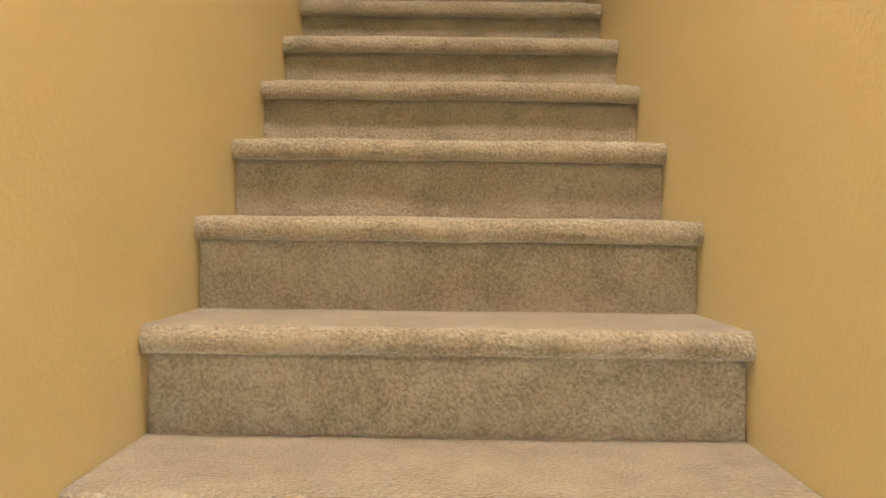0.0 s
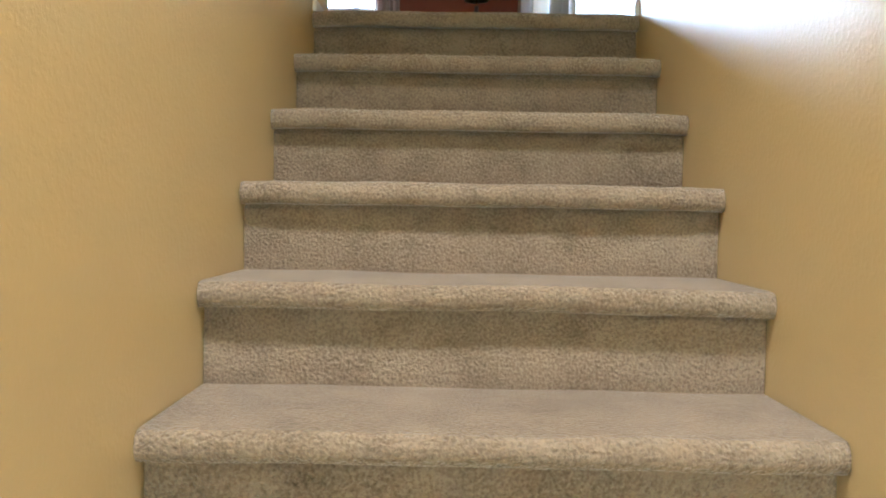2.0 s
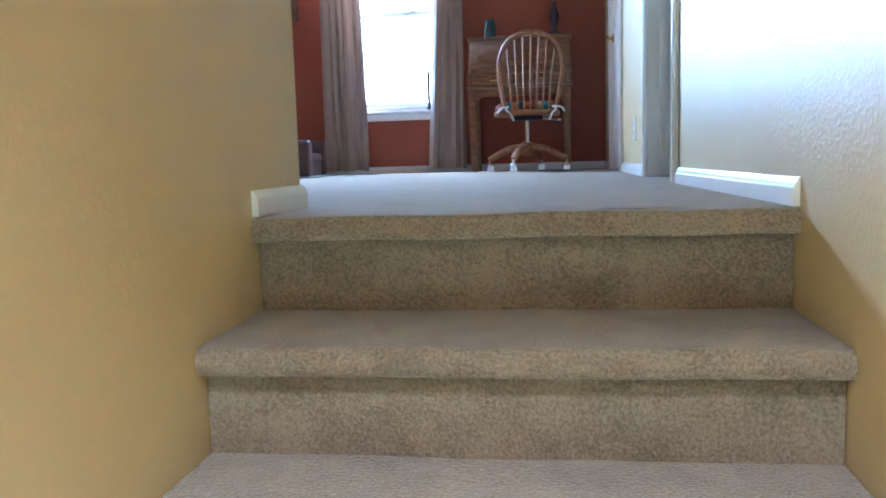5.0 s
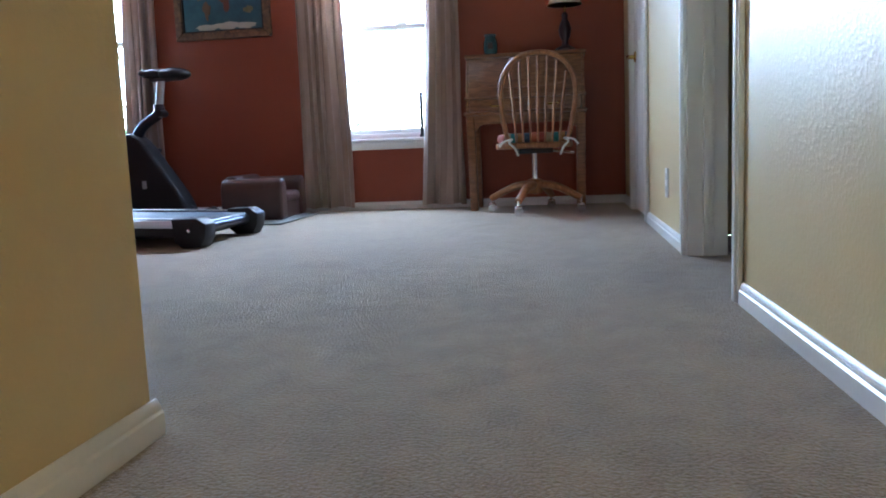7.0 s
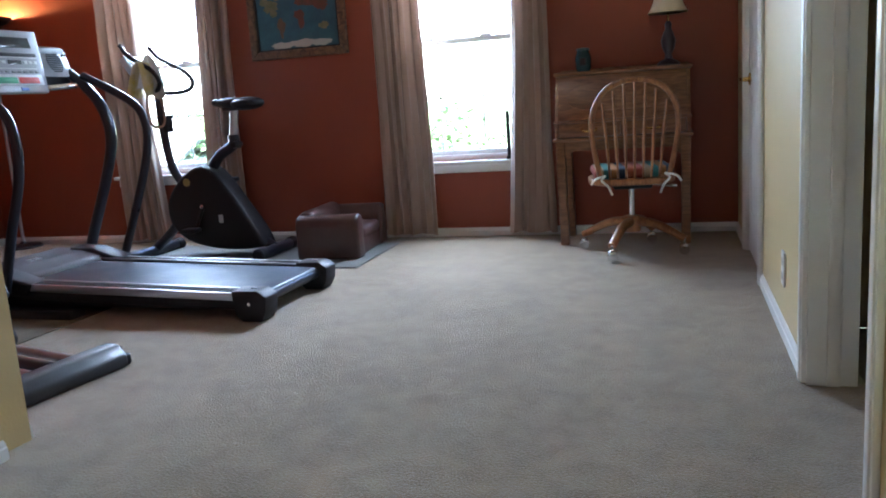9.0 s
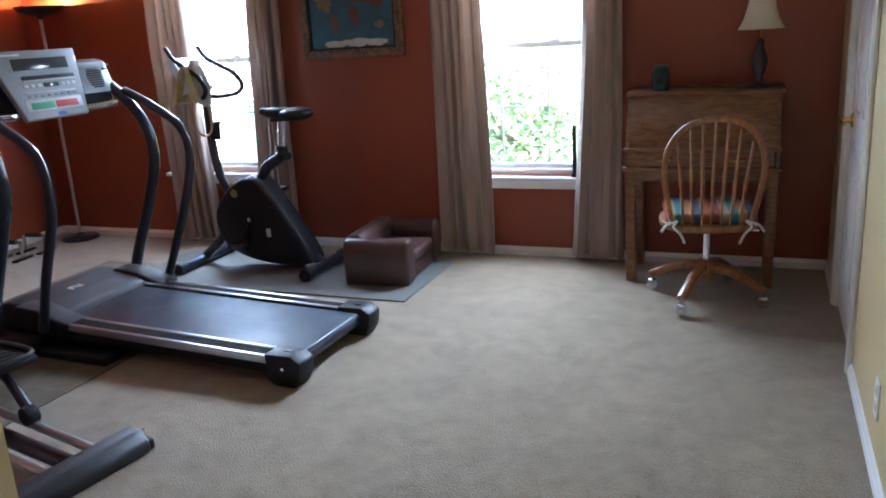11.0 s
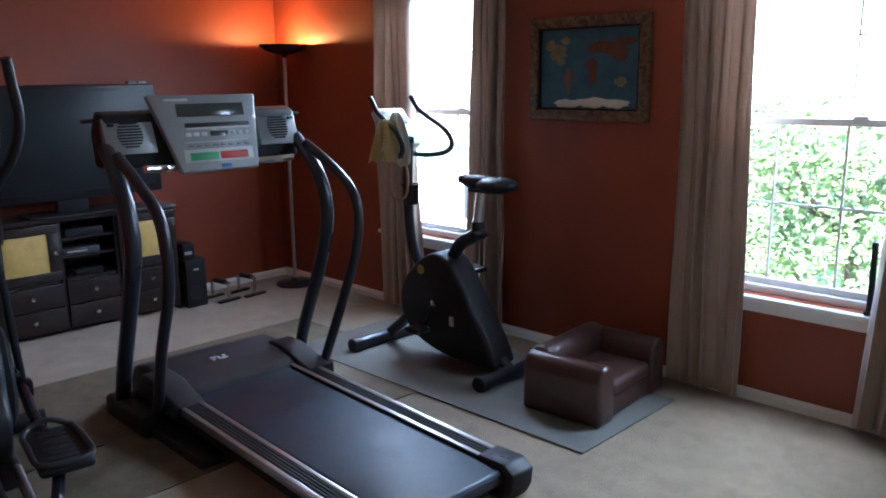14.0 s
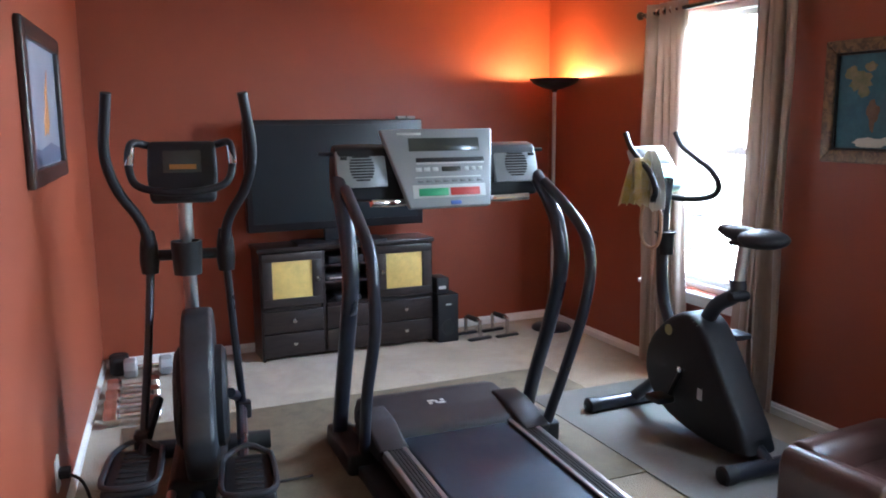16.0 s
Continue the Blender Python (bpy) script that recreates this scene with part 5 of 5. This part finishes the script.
# ---------------------------------------------------------------- desk corner
def desk():
    x0, x1, yf, yb = -0.497, 0.243, 4.305, 4.675
    t = thing("secretary_desk", "oak drop-front secretary desk against the wall", "desk", pose(0, 0, 0))
    for x in (x0, x1 - 0.05):
        for y, nm in ((yf + 0.005, "leg"), (yb - 0.06, "leg")):
            bm = prism(B(), [(x, y), (x + 0.05, y), (x + 0.05, y + 0.05), (x, y + 0.05)], "z", 0.0, 0.60, 0.004)
            for v in bm.verts:
                if v.co.z < 0.3:
                    v.co.x += (0.007 if x == x0 else -0.007)
            part(nm, bm, DESKOAK, t)
    bm = B()
    prism(bm, [(x0 + 0.05, 0.60), (x1 - 0.05, 0.60), (x1 - 0.05, 0.50), (x1 - 0.10, 0.545), (x0 + 0.10, 0.545), (x0 + 0.05, 0.50)], "y", yf + 0.010, yf + 0.03)
    part("apron", bm, DESKOAK, t)
    part("case_floor", box(B(), x0 - 0.012, yf - 0.018, 0.600, x1 + 0.012, yb, 0.620, 0.006), DESKOAK, t)
    for x in (x0, x1 - 0.02):
        bm = prism(B(), [(yf + 0.002, 0.62), (yb, 0.62), (yb, 0.965), (yf + 0.13, 0.965), (yf + 0.002, 0.71)], "x", x, x + 0.02, 0.002)
        part("side_panel", bm, DESKOAK, t)
    for k in range(2):
        xa = x0 + 0.022 + k * (x1 - x0 - 0.044) / 2
        xb = xa + (x1 - x0 - 0.044) / 2 - 0.004
        d = part("drawer", box(B(), xa, yf - 0.004, 0.624, xb, yf + 0.02, 0.700, 0.004), DESKOAK, t)
        xm = (xa + xb) / 2
        part("drawer_pull", tube(B(), [(xm - 0.04, yf - 0.003, 0.668), (xm - 0.03, yf - 0.024, 0.655), (xm + 0.03, yf - 0.024, 0.655), (xm + 0.04, yf - 0.003, 0.668)], 0.005, 8), BRASS, d, "aged brass drawer pull")
    part("ledge", box(B(), x0 - 0.008, yf - 0.014, 0.701, x1 + 0.008, yf + 0.03, 0.715, 0.004), DESKOAK, t)
    # sloping drop front with a raised oval
    flap = part("drop_front", box(B(), x0 + 0.018, 0.0, 0.0, x1 - 0.018, 0.020, 0.272, 0.005), DESKOAK, t)
    flap.matrix_basis = pose(0, yf + 0.004, 0.718, -25.5 + 1.0, 0, 0)
    oval = [((x0 + x1) / 2 + 0.30 * math.copysign(abs(math.cos(a)) ** 0.7, math.cos(a)), 0.135 + 0.085 * math.copysign(abs(math.sin(a)) ** 0.8, math.sin(a))) for a in [2 * math.pi * k / 40 for k in range(40)]]
    part("raised_oval", prism(B(), oval, "y", -0.006, 0.004, 0.003), DESKOAK, flap)
    part("top", box(B(), x0 - 0.012, yf + 0.115, 0.966, x1 + 0.012, yb + 0.004, 0.988, 0.006), DESKOAK, t)
    part("back_panel", box(B(), x0 + 0.02, yb - 0.012, 0.62, x1 - 0.02, yb - 0.002, 0.965), DESKOAK, t)
    part("gallery_rail", box(B(), x0, yb - 0.01, 0.988, x1, yb + 0.004, 1.005, 0.004), DESKOAK, t)
    return t


desk()


def chair():
    t = thing("desk_chair", "honey-oak spindle-back swivel chair with a striped seat pad", "chair", pose(-0.07, 4.10, 0, 0, 0, 9))
    for a in (152, 243, 331, 62):
        c, s = math.cos(radians(a)), math.sin(radians(a))
        bm = tube(B(), [(0.02 * c, 0.02 * s, 0.17), (0.14 * c, 0.14 * s, 0.155), (0.29 * c, 0.29 * s, 0.085)], (0.030, 0.022), 10, 5, 0.9)
        leg = part("leg", bm, OAK, t, "curved oak foot")
        cx, cy = 0.285 * c, 0.285 * s
        cas = part("caster", lathe(B(), [(0, -0.016), (0.024, -0.016), (0.027, -0.006), (0.027, 0.006), (0.024, 0.016), (0, 0.016)], (cx, cy, 0.0272), 18, "y"), CHROME, leg, "metal ball caster")
        bm = tube(B(), [(cx, cy, 0.03), (cx, cy, 0.09)], 0.008, 8, straight=True)
        blob(bm, (cx, cy, 0.046), (0.024, 0.021, 0.018), 2)
        part("caster_stem", bm, CHROME, leg)
    part("hub", lathe(B(), [(0, 0.11), (0.045, 0.115), (0.05, 0.16), (0.042, 0.20), (0.02, 0.205), (0, 0.205)], seg=20), OAK, t)
    part("gas_column", tube(B(), [(0, 0, 0.20), (0, 0, 0.375)], 0.017, 14, straight=True), CHROME, t, "steel column")
    part("tilt_plate", box(B(), -0.10, -0.10, 0.355, 0.10, 0.10, 0.385, 0.008), BLACK, t)
    part("tilt_knob", tube(B(), [(0.10, 0.0, 0.37), (0.20, -0.02, 0.355), (0.235, -0.02, 0.352)], 0.008, 8), CHROME, t)
    # saddled seat
    pts = [(0.225 * math.copysign(abs(math.cos(a)) ** 0.75, math.cos(a)), 0.005 + 0.215 * math.copysign(abs(math.sin(a)) ** 0.75, math.sin(a))) for a in [2 * math.pi * k / 32 for k in range(32)]]
    part("seat", prism(B(), pts, "z", 0.385, 0.42, 0.010, 3), OAK, t)
    # hoop back, leaning a little, behind the sitter at -y
    def back(x, z):
        return (x * 0.92, -0.185 - (z - 0.42) * 0.17, z)
    hoop = [back(-0.185, 0.42), back(-0.215, 0.55), back(-0.232, 0.68), back(-0.215, 0.79), back(-0.155, 0.872), back(-0.075, 0.908), back(0, 0.917), back(0.075, 0.908), back(0.155, 0.872), back(0.215, 0.79), back(0.232, 0.68), back(0.215, 0.55), back(0.185, 0.42)]
    part("back_hoop", tube(B(), hoop, 0.0135, 12, 6), OAK, t, "bent oak hoop")
    for k in range(7):
        u = (k - 3) / 3
        top = 0.907 - 0.095 * abs(u) ** 2.2
        p0, p1, p2 = back(u * 0.135, 0.42), back(u * 0.155, 0.62), back(u * 0.172, top)
        bm = tube(B(), [p0, p1, p2], 0.0105, 8, 5, 0.55)
        for v in bm.verts:
            f = 1 + 0.5 * max(0, 1 - abs(v.co.z - 0.62) / 0.16)
            cxx = u * (0.135 + 0.037 * (v.co.z - 0.42) / 0.5)
            v.co.x = cxx + (v.co.x - cxx) * f
        part("slat", bm, OAK, t)
    return t


chair()
STRIPES = bpy.data.materials.new("striped_cotton")
STRIPES.use_nodes = True
_n, _l = STRIPES.node_tree.nodes, STRIPES.node_tree.links.new
_tc, _sx, _mu, _fr, _rp = _n.new("ShaderNodeTexCoord"), _n.new("ShaderNodeSeparateXYZ"), _n.new("ShaderNodeMath"), _n.new("ShaderNodeMath"), _n.new("ShaderNodeValToRGB")
_mu.operation, _mu.inputs[1].default_value = "MULTIPLY", 4.2
_fr.operation = "FRACT"
_l(_tc.outputs["Object"], _sx.inputs[0]); _l(_sx.outputs[0], _mu.inputs[0]); _l(_mu.outputs[0], _fr.inputs[0]); _l(_fr.outputs[0], _rp.inputs[0])
_rp.color_ramp.interpolation = "CONSTANT"
_rp.color_ramp.elements[0].color = (0.20, 0.035, 0.022, 1)
_rp.color_ramp.elements[1].position, _rp.color_ramp.elements[1].color = 0.18, (0.26, 0.20, 0.13, 1)
for _p, _c in ((0.34, (0.04, 0.16, 0.17)), (0.50, (0.26, 0.12, 0.04)), (0.66, (0.03, 0.05, 0.08)), (0.82, (0.26, 0.07, 0.03))):
    _e = _rp.color_ramp.elements.new(_p)
    _e.color = (*_c, 1)
_l(_rp.outputs[0], _n["Principled BSDF"].inputs["Base Color"])
_n["Principled BSDF"].inputs["Roughness"].default_value = 0.9
t = thing("seat_cushion", "multicoloured striped seat cushion with white ties", "cushion", pose(-0.07, 4.105, 0.42, 0, 0, 9))
bm = box(B(), -0.205, -0.19, 0.0, 0.205, 0.195, 0.055, 0.024, 4)
part("pad", bm, STRIPES, t, sharp=80)
for s in (-1, 1):
    part("tie", tube(B(), [(s * 0.15, -0.19, 0.02), (s * 0.17, -0.222, 0.0), (s * 0.14, -0.235, -0.03), (s * 0.12, -0.232, -0.075)], 0.006, 6), CLOTH_W, t)
    part("tie", tube(B(), [(s * 0.15, -0.19, 0.02), (s * 0.20, -0.225, 0.01), (s * 0.225, -0.228, -0.02)], 0.006, 6), CLOTH_W, t)

t = thing("table_lamp", "unlit table lamp with a cream bell shade on the desk", "table lamp", pose(0.13, 4.50, 0.988))
part("base", lathe(B(), [(0, 0), (0.062, 0), (0.062, 0.012), (0.05, 0.022), (0.022, 0.035), (0.018, 0.06), (0.034, 0.095), (0.040, 0.135), (0.028, 0.175), (0.016, 0.20), (0.020, 0.225), (0.010, 0.24), (0, 0.24)], seg=26), material("aubergine_ceramic", (0.035, 0.018, 0.032), 0.3, spread=0.2, scale=10, coat=0.3), t, "dark aubergine turned base")
part("stem", tube(B(), [(0, 0, 0.235), (0, 0, 0.47)], 0.005, 8, straight=True), BRASS, t)
part("shade", lathe(B(), [(0.108, 0.285), (0.084, 0.33), (0.066, 0.39), (0.054, 0.46), (0.052, 0.46), (0.064, 0.39), (0.082, 0.33), (0.106, 0.285), (0.108, 0.285)], seg=36), CREAM, t, "cream cloth bell shade")
part("finial", lathe(B(), [(0, 0.465), (0.008, 0.468), (0.006, 0.48), (0, 0.486)], seg=12), BRASS, t)

t = thing("candle_jar", "blue-green candle jar on the desk", "jar", pose(-0.345, 4.50, 0.988))
part("jar", lathe(B(), [(0, 0), (0.036, 0), (0.045, 0.02), (0.046, 0.08), (0.036, 0.108), (0.034, 0.118), (0, 0.118)], seg=24), material("teal_glaze", (0.03, 0.075, 0.085), 0.2, spread=0.3, scale=14, coat=0.4), t)
part("lid", lathe(B(), [(0, 0.118), (0.038, 0.118), (0.038, 0.130), (0.010, 0.134), (0, 0.134)], seg=24), material("teal_lid", (0.05, 0.10, 0.11), 0.35), t)
part("label_patch", box(B(), -0.014, -0.047, 0.035, 0.018, -0.040, 0.075, 0.002), BLACK, t)

t = thing("sash_bar", "black security bar standing on the window sill", "bar", pose(-0.845, YB - 0.012, WZ0))
part("bar", box(B(), -0.011, -0.011, 0.0, 0.011, 0.011, 0.30, 0.004), BLACK, t)
part("end_foot", box(B(), -0.017, -0.017, 0.0, 0.017, 0.017, 0.02, 0.004), RUBBER, t)


# ---------------------------------------------------------------- small leather armchair
def pet_sofa():
    t = thing("small_armchair", "child-size brown leather armchair on the mat", "armchair", pose(-1.61, 3.935, 0.010, 0, 0, 4))
    # local: x towards the west is the back; the seat opens to +x
    part("base", box(B(), -0.362, 0.012, 0.0, -0.012, 0.588, 0.10, 0.012, 3), LEATHER, t)
    for y0, y1 in ((0.0, 0.125), (0.475, 0.60)):
        bm = prism(B(), [(y0, 0.0), (y1, 0.0), (y1, 0.20), (y1 - 0.02, 0.245), ((y0 + y1) / 2, 0.262), (y0 + 0.02, 0.245), (y0, 0.20)], "x", -0.38, 0.006, 0.018, 3)
        part("armrest", bm, LEATHER, t, "padded leather armrest", sharp=60)
    bm = prism(B(), [(-0.385, 0.02), (-0.27, 0.02), (-0.265, 0.235), (-0.30, 0.278), (-0.355, 0.278), (-0.395, 0.24)], "y", 0.06, 0.54, 0.022, 3)
    part("backrest", bm, LEATHER, t, sharp=60)
    part("seat_pad", box(B(), -0.29, 0.128, 0.095, 0.0, 0.472, 0.165, 0.026, 4), LEATHER, t, sharp=60)
    return t


pet_sofa()

# ---------------------------------------------------------------- outside
GRASS = material("lawn", (0.06, 0.10, 0.03), 0.9, spread=0.3, scale=2, fine=30)
LEAF = material("leaves", (0.13, 0.19, 0.075), 0.6, colour2=(0.10, 0.15, 0.055), scale=1.5, fine=20)
BARK = material("bark", (0.10, 0.075, 0.05), 0.9, spread=0.3, scale=8, bump=0.6, bump_scale=40, stretch=(1, 1, 0.2))
structure("ground", box(B(), -400, -400, -3.6, 400, 400, -3.2), GRASS, "lawn reaching to the horizon", "ground")


def tree(m, height, spread, seed):
    rnd = random.Random(seed)
    t = thing("tree", "leafy green tree standing outside the windows", "tree", m, group="garden trees")
    bm = B()
    tube(bm, [(0, 0, 0), (0.1, 0.05, height * 0.3), (0.0, 0.1, height * 0.62), (0.1, 0, height * 0.9)], (0.17, 0.04), 10)
    tips = []
    for i in range(9):
        a, z0 = rnd.uniform(0, 6.28), height * rnd.uniform(0.3, 0.7)
        L = spread * rnd.uniform(0.55, 1.0)
        tip = (math.cos(a) * L, math.sin(a) * L, z0 + height * rnd.uniform(0.12, 0.3))
        tube(bm, [(0, 0.05, z0), (math.cos(a) * L * 0.5, math.sin(a) * L * 0.5, z0 + height * 0.08), tip], (0.06, 0.015), 6)
        tips.append(tip)
    part("trunk", bm, BARK, t)
    verts, faces = [], []
    for i in range(9000):
        c = rnd.choice(tips + [(0, 0, height * 0.85), (0, 0, height * 0.7)])
        p = Vector(c) + Vector((rnd.gauss(0, spread * 0.22), rnd.gauss(0, spread * 0.22), rnd.gauss(0, height * 0.075)))
        u = Vector((rnd.gauss(0, 1), rnd.gauss(0, 1), rnd.gauss(0, 0.6))).normalized()
        v = u.cross(Vector((rnd.gauss(0, 1), rnd.gauss(0, 1), rnd.gauss(0, 1)))).normalized()
        s = rnd.uniform(0.045, 0.09)
        k = len(verts)
        verts += [p - u * s, p + v * s * 0.45, p + u * s, p - v * s * 0.45]
        faces.append((k, k + 1, k + 2, k + 3))
    me = bpy.data.meshes.new("crown")
    me.from_pydata([tuple(v) for v in verts], [], faces)
    me.materials.append(LEAF)
    c = new("crown", me)
    c.parent = t
    return t


tree(pose(-3.6, 13.5, -3.2), 3.9, 2.0, 3)
tree(pose(-7.4, 16.0, -3.2), 4.4, 2.3, 5)
tree(pose(-0.4, 19.0, -3.2), 4.1, 2.5, 8)
tree(pose(-12.5, 18.0, -3.2), 4.2, 2.2, 11)


# pale neighbouring house beyond the trees
SIDING = material("pale_siding", (0.62, 0.60, 0.56), 0.7, spread=0.05, scale=3, bump=0.2, bump_scale=30)
ROOFING = material("grey_shingles", (0.16, 0.15, 0.14), 0.9, spread=0.2, scale=8, fine=60, bump=0.5, bump_scale=60)
t = thing("neighbour_house", "pale neighbouring house with a grey shingled roof", "house", pose(-17.5, 19.5, -3.2))
for k in range(14):
    part("siding_board", prism(B(), [(-3.0, 0.22 * k), (-3.025, 0.22 * k), (-3.005, 0.22 * k + 0.22), (-3.0, 0.22 * k + 0.22)], "x", -6.0, 6.0), SIDING, t)
part("wall", box(B(), -6.0, -3.0, 0, 6.0, 3.0, 3.08), SIDING, t)
part("roof", prism(B(), [(-3.5, 3.0), (0, 4.6), (3.5, 3.0), (3.5, 3.1), (0, 4.75), (-3.5, 3.1)], "x", -6.4, 6.4), ROOFING, t)
for x in (-3.5, 0.5, 4.0):
    w = part("window", box(B(), x - 0.5, -3.06, 1.0, x + 0.5, -3.0, 2.3, 0.01), WHITE, t)
    part("pane", box(B(), x - 0.42, -3.07, 1.08, x + 0.42, -3.055, 2.22), SCREEN, w)
